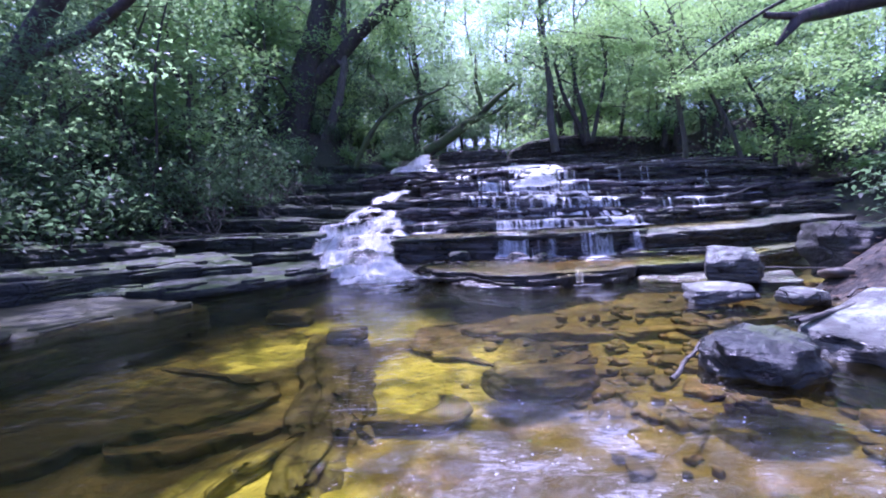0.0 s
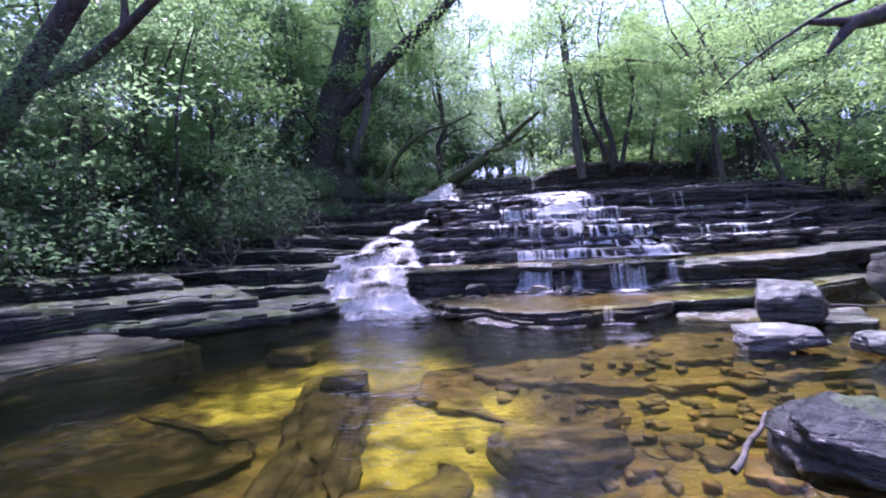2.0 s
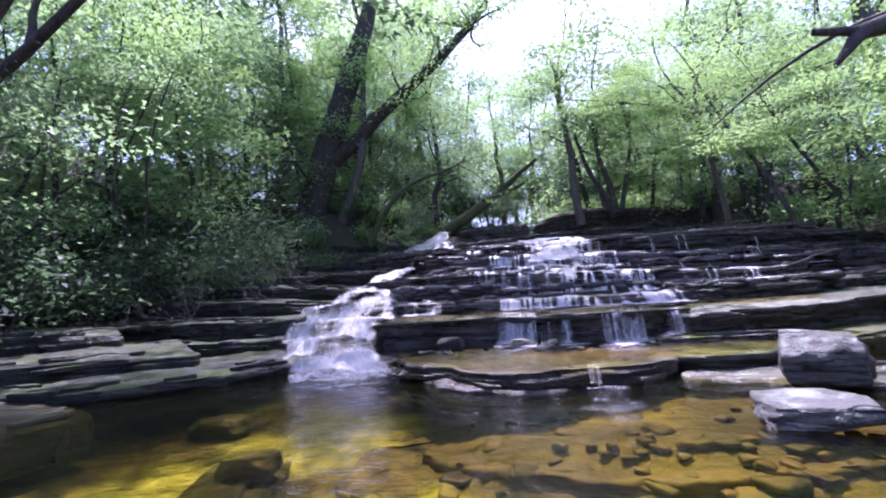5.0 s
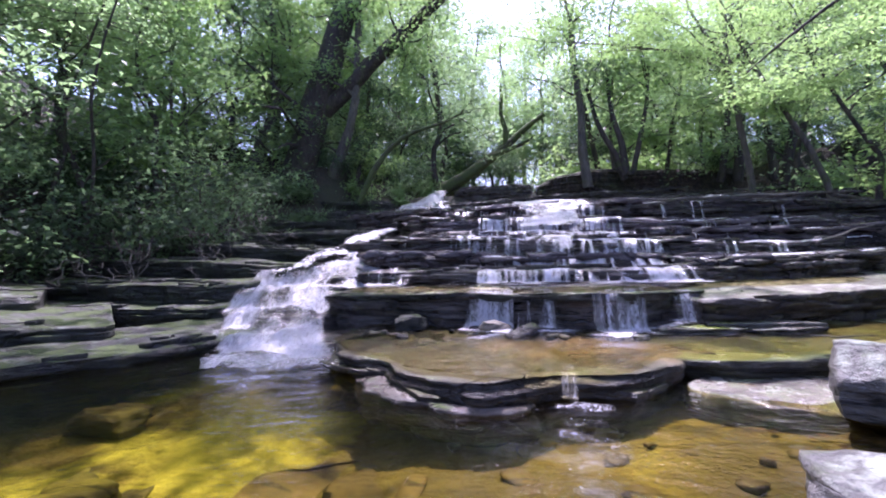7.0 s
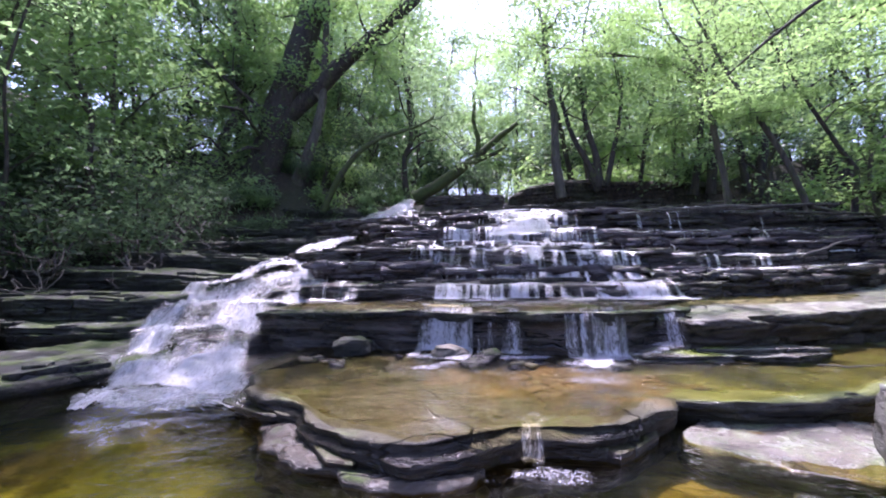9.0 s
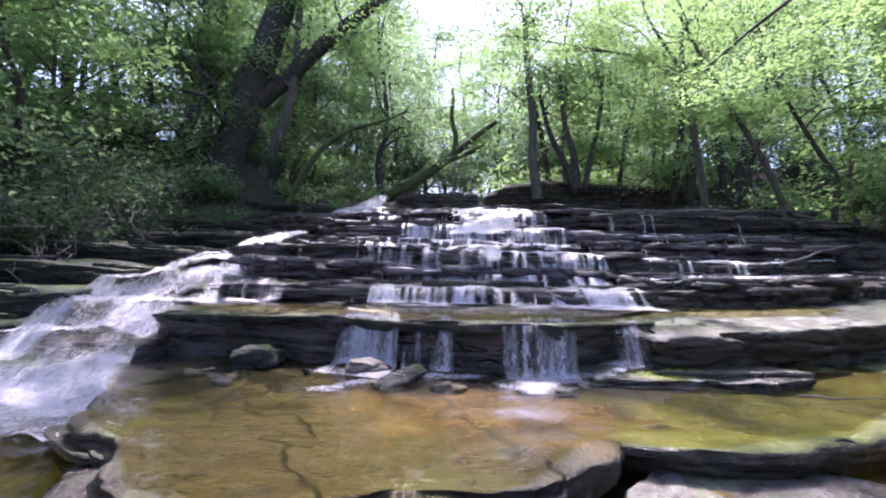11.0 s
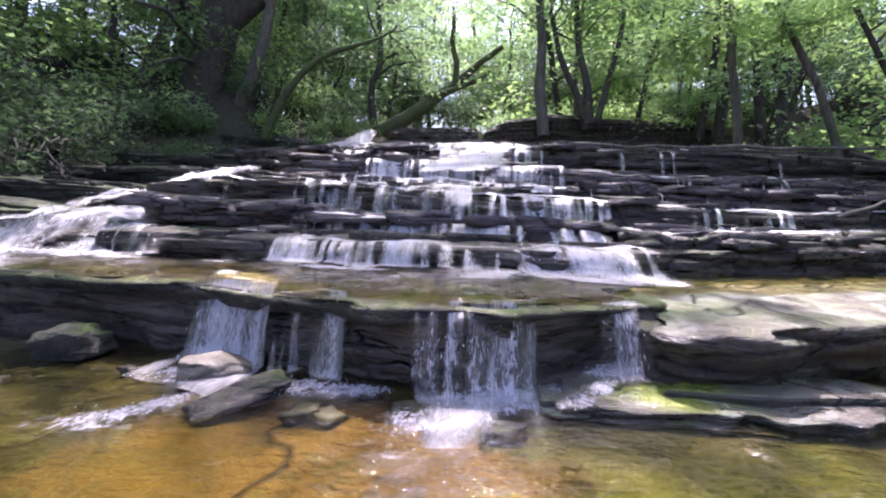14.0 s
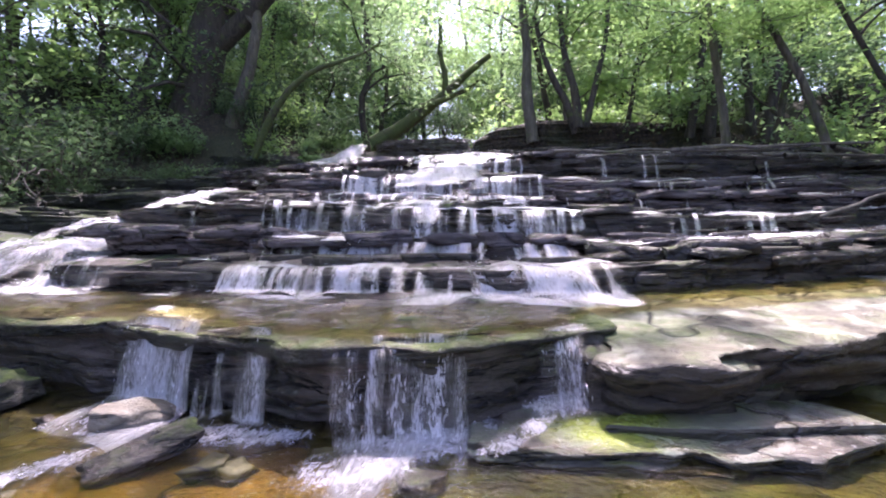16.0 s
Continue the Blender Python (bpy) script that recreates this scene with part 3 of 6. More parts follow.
def leaves(centres, rs, size, droop=0.2, slim=0.45, simple=False, tier=False):
    """One leaf at each centre: a folded blade, turned at random."""
    c = np.asarray(centres, float)
    n = len(c)
    L = size * rs.uniform(0.6, 1.35, n)
    d = rs.normal(size=(n, 3)); d[:, 2] = d[:, 2] * 0.45 - droop
    d /= np.linalg.norm(d, axis=1)[:, None]
    if tier:                                             # leaves held level, in flat sprays
        d[:, 2] = d[:, 2] * 0.4 - 0.08
        d /= np.linalg.norm(d, axis=1)[:, None]
    up = rs.normal(size=(n, 3)) * (0.35 if tier else 0.55) + [0, 0, 1.0]
    w = np.cross(d, up); w /= np.linalg.norm(w, axis=1)[:, None] + 1e-9
    nn = np.cross(w, d)
    half = (slim * L / 2)[:, None]
    if simple:                                           # a far leaf: one small blade
        v = np.stack([c + w * half * 1.25, c + d * L[:, None], c - w * half * 1.25 + nn * (0.1 * L)[:, None]], 1)
        return v.reshape(-1, 3), np.arange(3 * n).reshape(n, 3)
    mid = c + d * (L * 0.45)[:, None]
    fold = nn * (0.12 * L)[:, None]
    v = np.stack([c, mid + w * half + fold, c + d * L[:, None], mid - w * half + fold], 1)
    return v.reshape(-1, 3), np.arange(4 * n).reshape(n, 4)


def clumps(tips, rs, per, radius, flat=0.55):
    """Places for leaves: tufts round the given tips, uneven, with gaps."""
    out = []
    for t in tips:
        k = int(per * rs.uniform(0.5, 1.4))
        r = radius * rs.uniform(0.6, 1.3)
        p = rs.normal(size=(k, 3)) * r * 0.55
        p[:, 2] *= flat
        out.append(p + t)
    return np.concatenate(out)


# ---- ground ----
def ground_z(x, y):
    x, y = np.asarray(x, float), np.asarray(y, float)
    prof = np.interp(y, [-60, -6, 0, 4.5, 5.6, 6.6, 7.4, 8.6, 9.8, 10.9, 13, 16, 17.0, 22, 40, 150],
                     [-0.6, -0.45, -0.4, -0.42, -0.36, -0.25, 0.04, 0.39, 0.76, 1.21, 1.56, 2.12, 3.08, 3.5, 5.29, 15.3])
    shallow = np.clip((x - 0.7) / 1.3, 0, 1) * np.clip((5.5 - y) / 1.5, 0, 1)
    z = prof + 0.20 * shallow * shallow * (3 - 2 * shallow)
    apron = np.clip((x - 0.1) / 0.8, 0, 1) * np.clip((y - 3.2) / 0.9, 0, 1) * np.clip((6.0 - y) / 0.5, 0, 1)
    z = np.where(z < -0.10, np.minimum(z + 0.19 * apron * apron * (3 - 2 * apron), np.maximum(z, -0.10)), z)
    xl = np.interp(y, [-60, -10, 0, 2, 4, 6, 8, 10, 13, 17, 20, 30], [-4, -3.4, -3.6, -4.2, -5.0, -5.6, -6.0, -6.2, -6.4, -4.2, -2.0, -1.5])
    xr = np.interp(y, [-60, -10, 0, 2, 4, 6, 8, 11, 16, 20, 30], [4, 2.6, 2.2, 2.3, 3.0, 5.4, 7.6, 9.0, 9.2, 5.0, 4.0])
    dl, dr = np.clip(xl - x, 0, 30), np.clip(x - xr, 0, 30)
    far = np.clip((y - 17) / 3, 0, 1)
    z = z + (1 - 0.75 * far) * (0.5 * np.clip(dl / 0.8, 0, 1) + 0.26 * np.clip(dr / 0.6, 0, 1)) + 0.36 * dl * (1 - 0.6 * far) + 0.27 * dr * (1 - 0.6 * far)
    bank = np.clip((dl + dr) / 1.0, 0, 1)
    z = z + (0.02 + 0.16 * bank) * ROUGH(x * 0.8, y * 0.8, 2.0, 4) + (0.015 + 0.03 * bank) * ROUGH(x * 4, y * 4, 5.0, 2)
    return z


def axis(near_lo, near_hi, step, lo, hi):
    a = list(np.arange(near_lo, near_hi + 1e-6, step))
    d = step
    while a[-1] < hi:
        d *= 1.16; a.append(min(hi, a[-1] + d))
    d = step
    while a[0] > lo:
        d *= 1.16; a.insert(0, max(lo, a[0] - d))
    return np.array(a)


gx, gy = axis(-7, 8, 0.12, -220, 220), axis(-2, 19, 0.13, -160, 320)
GX, GY = np.meshgrid(gx, gy, indexing="ij")
ground = part("ground", (np.stack([GX, GY, ground_z(GX, GY)], -1).reshape(-1, 3), grid_faces(len(gx), len(gy))), SOIL)
tagged(ground, "brown leaf-littered forest soil and ochre silted stream bed", "ground", kind="structure")

# ---- bedrock ledges: front top edges from left to right ----
WET_LABEL = "dark wet layered sandstone ledge across the cascade"
SHELF = [(-0.35, 5.95, 0.13), (-0.08, 5.4, 0.135), (0.3, 5.2, 0.14), (0.61, 4.86, 0.14), (1.05, 4.66, 0.14), (1.3, 4.76, 0.14), (1.47, 4.98, 0.125), (1.62, 4.94, 0.14), (1.85, 5.0, 0.14), (2.15, 5.4, 0.14), (2.3, 5.66, 0.12), (2.7, 5.85, 0.10), (3.3, 6.1, 0.10)]
RSHELF = [(2.08, 5.52, 0.135), (2.25, 5.46, 0.135), (2.7, 5.47, 0.135), (3.2, 5.60, 0.14), (3.7, 5.9, 0.14), (4.3, 6.5, 0.15), (5.4, 7.3, 0.17)]
S1 = [(-0.98, 7.04, 0.45), (-0.75, 6.88, 0.48), (-0.1, 6.80, 0.48), (0.6, 6.72, 0.49), (1.25, 6.58, 0.48), (1.8, 6.40, 0.49), (2.2, 6.44, 0.49), (2.55, 6.64, 0.48), (2.72, 6.77, 0.46), (2.95, 6.9, 0.46)]
S1R = [(2.69, 6.72, 0.42), (2.74, 6.5, 0.435), (2.95, 6.46, 0.44), (3.32, 6.62, 0.445), (4.0, 7.0, 0.45), (5.1, 7.55, 0.48), (6.8, 8.3, 0.54)]
S2 = [(-0.95, 7.78, 0.67), (-0.33, 7.54, 0.70), (0.8, 7.45, 0.68), (1.65, 7.4, 0.67), (2.3, 7.4, 0.66), (2.76, 7.45, 0.66), (3.4, 7.75, 0.68), (3.95, 8.0, 0.70), (4.7, 8.3, 0.72), (5.8, 8.8, 0.74), (7.4, 9.4, 0.8)]
S3 = [(-1.2, 8.55, 0.91), (-0.74, 8.09, 0.90), (0.42, 8.04, 0.86), (1.6, 7.99, 0.79), (2.7, 8.02, 0.77), (3.6, 8.3, 0.77), (4.3, 8.6, 0.78), (5, 8.9, 0.80), (6, 9.3, 0.83), (7.8, 9.8, 0.9)]
S4 = [(-1.95, 9.75, 1.02), (-1.75, 9.31, 1.14), (-1.15, 9.01, 1.19), (-0.2, 8.91, 1.19), (0.6, 8.91, 1.15), (1.4, 8.85, 1.09), (2.7, 8.85, 1.03), (4, 9.0, 0.99), (4.6, 9.2, 0.97), (5.6, 9.6, 0.99), (6.4, 10.0, 1.02), (8.2, 10.5, 1.1)]
S5 = [(-0.9, 9.97, 1.33), (0.06, 9.66, 1.31), (1.33, 9.56, 1.26), (2.5, 9.56, 1.19), (3.7, 9.66, 1.16), (4.7, 9.66, 1.16), (6.2, 9.96, 1.15), (7, 10.3, 1.2), (8.8, 10.9, 1.3)]
S6 = [(-1.1, 10.68, 1.57), (-0.5, 10.38, 1.58), (1.4, 10.28, 1.57), (2.6, 10.27, 1.48), (4, 10.37, 1.39), (5, 10.37, 1.40), (6.8, 10.57, 1.37), (8, 11.27, 1.39)]
S7 = [(-1.5, 11.39, 1.79), (-1.1, 11.04, 1.78), (0.5, 10.94, 1.78), (2.7, 10.89, 1.80), (3.4, 10.94, 1.81), (4.6, 10.99, 1.77), (6, 11.09, 1.74), (7.3, 11.18, 1.67), (8.6, 11.88, 1.66)]
S8 = [(-3.3, 13.00, 2.09), (-2.1, 12.60, 2.05), (0.2, 12.40, 2.04), (1.4, 12.30, 2.04), (3.5, 12.50, 2.05), (5.5, 12.80, 2.12), (7.5, 13.31, 2.20), (9, 14.11, 2.26)]
S9 = [(-3.6, 15.02, 2.37), (-2.5, 14.52, 2.34), (0, 14.32, 2.33), (2.5, 14.32, 2.35), (5, 14.72, 2.43), (8, 15.13, 2.62)]
S10 = [(-3.4, 16.63, 2.65), (-2.4, 16.03, 2.66), (-1, 15.93, 2.66), (1, 16.04, 2.73), (3.5, 16.24, 2.87), (6, 16.55, 2.95)]
RIM = [(-1.15, 17.16, 3.18), (-0.9, 16.86, 3.29), (0.2, 16.76, 3.29), (1, 16.76, 3.27), (1.5, 16.91, 3.24)]
for edge, depth, thick, seed, mat, rise, jag in (
        (SHELF, 2.3, 0.36, 11, ROCK_SHELF, 0.0, 0.055), (S1, 1.3, 0.42, 13, ROCK_WET, 0.0, 0.045), (S2, 1.1, 0.24, 15, ROCK_WET, 0.02, 0.05),
        (S3, 1.2, 0.14, 16, ROCK_STEP, 0.02, 0.06), (S4, 1.2, 0.28, 17, ROCK_WET, 0.03, 0.07), (S5, 1.1, 0.24, 18, ROCK_STEP, 0.03, 0.08), (S6, 1.1, 0.32, 19, ROCK_STEP, 0.04, 0.08),
        (S7, 1.9, 0.36, 20, ROCK_WET, 0.04, 0.09), (S8, 2.4, 0.34, 21, ROCK_STEP, 0.03, 0.10), (S9, 2.0, 0.4, 22, ROCK_WET, 0.04, 0.10), (S10, 1.6, 0.4, 23, ROCK_WET, 0.05, 0.10), (RIM, 1.6, 0.66, 24, ROCK_WET, 0.05, 0.08)):
    ledge(edge, depth, thick, seed, mat, WET_LABEL, jag=jag, back_rise=rise, slope=0.0 if edge is SHELF else 0.03, plates_on=0.0 if edge is SHELF or edge is S1 else 3.2, beds=7.0 if edge is S1 else 13.0, under=0.12 if edge is SHELF else 0.06, shelves=0.0 if edge is S1 else 3.0 if edge is SHELF else 4.5, step=0.04 if edge[0][1] < 9 else 0.06)
ledge([(-0.2, 5.5, 0.0), (0.25, 5.05, 0.03), (0.55, 4.76, 0.045), (0.95, 4.56, 0.05), (1.3, 4.62, 0.04), (1.42, 4.85, 0.02)], 0.5, 0.2, 35, ROCK_WET, "lower dark lip of the rock shelf at the waterline", jag=0.06)
ledge(RSHELF, 1.3, 0.30, 12, ROCK_ALGAE, "algae-green sandstone shelf just under the shallow water", jag=0.03, slope=0.0)
ledge(S1R, 1.5, 0.22, 14, ROCK_SLAB, "thick pale dry sandstone slab with cracks, undercut shade painted into its dark face", jag=0.035, under=0.10, slope=0.03, end=0.10, strata=0.025)
ledge([(2.62, 6.95, 0.26), (3.0, 6.68, 0.26), (3.5, 6.85, 0.26), (4.2, 7.22, 0.28), (5.6, 7.95, 0.32)], 1.0, 0.45, 36, ROCK_WET, "dark recessed rock bed under the pale slab", jag=0.05)
# the mossy upper bed of the slab, standing a little proud of its face
ledge([(x, y - 0.015, z + 0.012) for x, y, z in S1], 0.55, 0.075, 37, ROCK_LIP, "thin moss-green upper bed of the wet slab", jag=0.05, under=0.03, slope=0.0, strata=0.02)

BANK_LABEL = "mossy lichened sandstone ledge on the wooded bank"
LEFT_LEDGES = [
    # BED_OLIVE puts the bank's shade into this wet ledge's colour
    ([(-4.0, 0.4, 0.0), (-3.3, 1.6, 0.0), (-2.75, 2.6, 0.0), (-2.62, 3.3, 0.0), (-2.4, 3.9, -0.005), (-2.2, 4.4, -0.01)], 1.5, 0.3, BED_OLIVE),
    ([(-5.6, 3.6, 0.10), (-4.2, 4.35, 0.10), (-3.0, 4.55, 0.11), (-2.4, 4.95, 0.11), (-2.0, 5.5, 0.11), (-1.65, 6.1, 0.11), (-1.3, 6.45, 0.10)], 1.4, 0.28, ROCK_BANK),
    ([(-6.5, 1.2, 0.34), (-4.6, 2.9, 0.32), (-3.9, 4.2, 0.30), (-3.3, 5.3, 0.28), (-2.6, 6.0, 0.24)], 1.5, 0.32, ROCK_BANK),
    ([(-8.0, 2.2, 0.8), (-5.6, 4.2, 0.62), (-4.6, 5.6, 0.56), (-4.0, 6.4, 0.5)], 1.6, 0.36, ROCK_BANK),
    ([(-7, 5.91, 0.28), (-5.5, 6.52, 0.32), (-3.7, 6.97, 0.33), (-2.3, 7.02, 0.33), (-1.95, 7.17, 0.30)], 1.0, 0.40, ROCK_BANK),
    ([(-7.5, 6.63, 0.70), (-6.1, 7.23, 0.66), (-4.6, 7.43, 0.61), (-3.3, 7.43, 0.61), (-2.15, 7.53, 0.56)], 1.3, 0.32, ROCK_BANK),
    ([(-6.5, 8.05, 0.99), (-4.4, 8.35, 0.94), (-3.2, 8.34, 0.87), (-2.1, 8.44, 0.77)], 1.5, 0.32, ROCK_BANK),
    ([(-7, 9.26, 1.28), (-5.6, 9.46, 1.25), (-4, 9.46, 1.22), (-2.7, 9.51, 1.12), (-2, 9.65, 1.08)], 1.7, 0.36, ROCK_BANK),
    ([(-7.5, 10.68, 1.57), (-6, 10.88, 1.51), (-4, 10.88, 1.51), (-2.5, 10.88, 1.51), (-1.6, 11.07, 1.50)], 1.9, 0.36, ROCK_BANK),
    ([(-7.5, 12.30, 2.04), (-5.5, 12.50, 1.98), (-3.8, 12.60, 1.93), (-2.9, 12.80, 1.92)], 2.4, 0.5, ROCK_BANK),
    ([(-8, 14.33, 2.55), (-5.5, 14.72, 2.43), (-3.9, 14.92, 2.43), (-3.2, 15.22, 2.41)], 2.5, 0.5, ROCK_BANK),
    ([(-8, 16.05, 2.98), (-5.5, 16.04, 2.93), (-3.6, 16.04, 2.88), (-2.9, 16.44, 2.81)], 2.4, 0.6, ROCK_BANK)]
for k, (edge, depth, thick, mat) in enumerate(LEFT_LEDGES):
    ledge(edge, depth, thick, 40 + k, mat, BANK_LABEL if k else "olive wet ledge at the edge of the pool, darkened for bank shade", jag=0.09, back_rise=0.02, plates_on=2.6, shelves=3.0, step=0.05)
CHANNEL = [
    ([(-1.75, 6.5, 0.08), (-1.2, 6.25, 0.08), (-0.5, 6.1, 0.08)], 0.8, 0.3), ([(-2.0, 7.0, 0.24), (-1.4, 6.75, 0.25), (-0.8, 6.7, 0.25)], 0.8, 0.3),
    ([(-2.2, 7.5, 0.42), (-1.5, 7.2, 0.44), (-0.8, 7.25, 0.44)], 0.9, 0.3), ([(-2.3, 8.1, 0.64), (-1.5, 7.85, 0.66), (-0.7, 7.9, 0.66)], 1.2, 0.3),
    ([(-2.3, 9.0, 0.84), (-1.5, 8.75, 0.84), (-1.0, 8.75, 0.84)], 1.6, 0.3)]
for k, (edge, depth, thick) in enumerate(CHANNEL):
    ledge(edge, depth, thick, 60 + k, ROCK_WET, "dark wet rock step under the rushing side channel", jag=0.06, shelves=5.0)
MOUND = [(1.45, 16.76, 3.24), (2.2, 16.67, 3.50), (3.3, 16.58, 3.63), (5, 16.68, 3.60), (6.2, 16.77, 3.49), (7.6, 16.96, 3.28), (9, 17.66, 3.20)]
bank = ledge(MOUND, 2.2, 0.9, 31, SOIL, "dark bare earth bank above the falls", jag=0.2, soft=0.25, strata=0.06, name="earth_bank", under=-0.1)
tagged(bank, category="earth bank")
bank["group"] = ""
# thin plate of rock lying in the middle pool
plate = ledge([(2.25, 6.56, 0.186), (2.255, 6.30, 0.186), (2.6, 6.30, 0.188), (3.0, 6.32, 0.19), (3.36, 6.36, 0.192), (3.68, 6.62, 0.195)], 0.46, 0.05, 33, ROCK_PLATE, "thin flat sandstone plate lying in the shallow pool, wet and moss-edged", jag=0.02, step=0.025, name="stone_plate", under=0.012, slope=0.004, end=0.03, soft=0.006)
pv, pf = split_plate(0.95, 0.30, 0.026, np.random.RandomState(8))
part("upper_plate", (pv @ np.array([(0.985, 0.17, 0), (-0.17, 0.985, 0), (0, 0, 1)]) + [3.22, 6.62, 0.196], pf), ROCK_PLATE, plate, smooth=False)
tagged(plate, category="stone", group="")
lowplate = ledge([(2.05, 5.3, -0.012), (2.2, 5.08, -0.004), (2.4, 4.94, 0.004), (2.65, 4.8, 0.008), (2.95, 4.66, 0.015), (3.5, 4.5, 0.03)], 0.8, 0.12, 34, ROCK_PLATE, "broad pale rock sheet awash at the edge of the pool", jag=0.09, step=0.04, name="stone_sheet", under=0.02, slope=0.01)
tagged(lowplate, category="stone", group="")


# ---- water ----
def sheet_of_water(name, outline, z, material, label, step):
    """A level water surface inside an outline that is single-valued in x."""
    xs = np.arange(outline[0][0], outline[-1][0] + 1e-6, step)
    lo = np.interp(xs, [o[0] for o in outline], [o[1] for o in outline])
    hi = np.interp(xs, [o[0] for o in outline], [o[2] for o in outline])
    f = np.linspace(0, 1, max(4, int((hi - lo).max() / step)))
    Y = lo[:, None] + (hi - lo)[:, None] * f[None]
    X = np.repeat(xs[:, None], len(f), 1)
    Z = z + 0.008 * (ROUGH(X * 4, Y * 8, 1.0, 3) + 0.7 * ROUGH(X * 7, Y * 16, 4.0, 2))
    ob = part(name, (np.stack([X, Y, Z], -1).reshape(-1, 3), grid_faces(len(xs), len(f))), material)
    return tagged(ob, label, "water", kind="structure")


px = np.r_[-4.6, np.arange(-3.2, 3.6, 0.045), 4.4]
py = np.r_[-60, -20, -8, np.arange(-3.0, 6.7, 0.045)]
PX, PY = np.meshgrid(px, py, indexing="ij")
rapid = 0.034 * np.exp(-((PX - 1.05) / 0.75) ** 4 - ((PY - 1.15) / 0.80) ** 4) + 0.010 * np.exp(-((PX + 0.6) / 0.9) ** 2 - ((PY - 5.4) / 0.6) ** 2) + 0.008 * np.exp(-((PX - 1.5) / 0.4) ** 2 - ((PY - 4.3) / 0.5) ** 2)
PZ = (0.0016 + rapid) * (ROUGH(PX * 5 + 0.6 * PY, PY * 8, 3.0, 3) + 0.5 * ROUGH(PX * 13, PY * 15, 6.0, 2))
pool = part("water_lower_pool", (np.stack([PX, PY, PZ], -1).reshape(-1, 3), grid_faces(len(px), len(py))), WATER_LOW)
tagged(pool, "clear tea-coloured pool over ochre sand and rock", "water", kind="structure")
sheet_of_water("water_middle_pool", [(-0.4, 6.0, 7.0), (-0.05, 5.48, 7.0), (0.3, 5.27, 7.0), (0.62, 4.93, 7.0), (1.05, 4.73, 7.0), (1.3, 4.83, 7.0), (1.85, 5.07, 7.0), (2.12, 5.50, 7.0), (2.3, 5.51, 7.0), (2.7, 5.52, 7.0), (3.2, 5.66, 7.2), (4.4, 6.65, 7.6)], 0.158, WATER_FILM, "shallow amber water flowing over a rock shelf", 0.05)
sheet_of_water("water_upper_pool", [(-0.7, 6.98, 7.9), (-0.1, 6.88, 7.7), (0.6, 6.8, 7.7), (1.25, 6.66, 7.7), (1.8, 6.48, 7.6), (2.2, 6.52, 7.6), (2.55, 6.72, 7.6), (2.8, 7.1, 7.6), (3.6, 7.4, 8.0), (4.8, 7.9, 8.5)], 0.53, WATER_FILM, "thin clear water spread over the slab", 0.05)


def with_cover(ob, uv, cover):
    me = ob.data
    li = np.zeros(len(me.loops), np.int32)
    me.loops.foreach_get("vertex_index", li)
    layer = me.uv_layers.new(name="UVMap")
    layer.data.foreach_set("uv", np.asarray(uv, np.float32)[li].ravel())
    att = me.color_attributes.new("cover", "FLOAT_COLOR", "POINT")
    c = np.clip(np.asarray(cover, np.float32), 0, 1)
    att.data.foreach_set("color", np.stack([c, c, c, np.ones_like(c)], 1).ravel())


def spray(parent, at, along, length, width, seed):
    """Flung drops and torn threads of white water: a slim spindle at each place, pointing along."""
    rs = np.random.RandomState(seed + 4000)
    n = len(at)
    if n == 0:
        return
    d = along / (np.linalg.norm(along, axis=1)[:, None] + 1e-9)
    a = np.cross(d, rs.normal(size=(n, 3)))
    a /= np.linalg.norm(a, axis=1)[:, None] + 1e-9
    b = np.cross(d, a)
    L = (length * rs.uniform(0.3, 1.0, n) ** 1.5)[:, None]
    w = (width * rs.uniform(0.5, 1.3, n))[:, None]
    v = np.stack([at - d * L / 2, at + a * w, at - a * w * 0.5 + b * w * 0.87, at - a * w * 0.5 - b * w * 0.87, at + d * L / 2], 1)
    k = np.array([(0, 2, 1), (0, 3, 2), (0, 1, 3), (4, 1, 2), (4, 2, 3), (4, 3, 1)])
    ob = part("spray", (v.reshape(-1, 3), (np.arange(n)[:, None, None] * 5 + k[None]).reshape(-1, 3)), SPRAY, parent, smooth=False)
    tagged(ob, kind="stuff")


def sprayed(ob, P, C, seed, per, length, width, out=(0, -0.02, 0.0), flow=None):
    """Spray over a sheet P of points, thickest where its foam cover C is high."""
    rs = np.random.RandomState(seed)
    area = np.linalg.norm(np.cross(P[1:, :-1] - P[:-1, :-1], P[:-1, 1:] - P[:-1, :-1]), axis=-1)
    wgt = area * np.clip(C[:-1, :-1] - 0.12, 0, 0.8) ** 1.5
    n = int(per * wgt.sum())
    i = rs.choice(wgt.size, n, p=wgt.ravel() / wgt.sum())
    iu, iv = np.unravel_index(i, wgt.shape)
    fu, fv = rs.rand(n, 1), rs.rand(n, 1)
    p00, p10, p01 = P[iu, iv], P[iu + 1, iv], P[iu, iv + 1]
    at = p00 + (p10 - p00) * fu + (p01 - p00) * fv
    along = (p01 - p00) if flow is None else np.repeat(np.array([flow], float), n, 0)
    along = along / (np.linalg.norm(along, axis=1)[:, None] + 1e-9) + rs.normal(size=(n, 3)) * 0.16
    at = at + rs.rand(n, 1) * np.array(out) + rs.normal(size=(n, 3)) * 0.006
    at[:, 2] += 0.004
    spray(ob, at, along, length, width, seed)


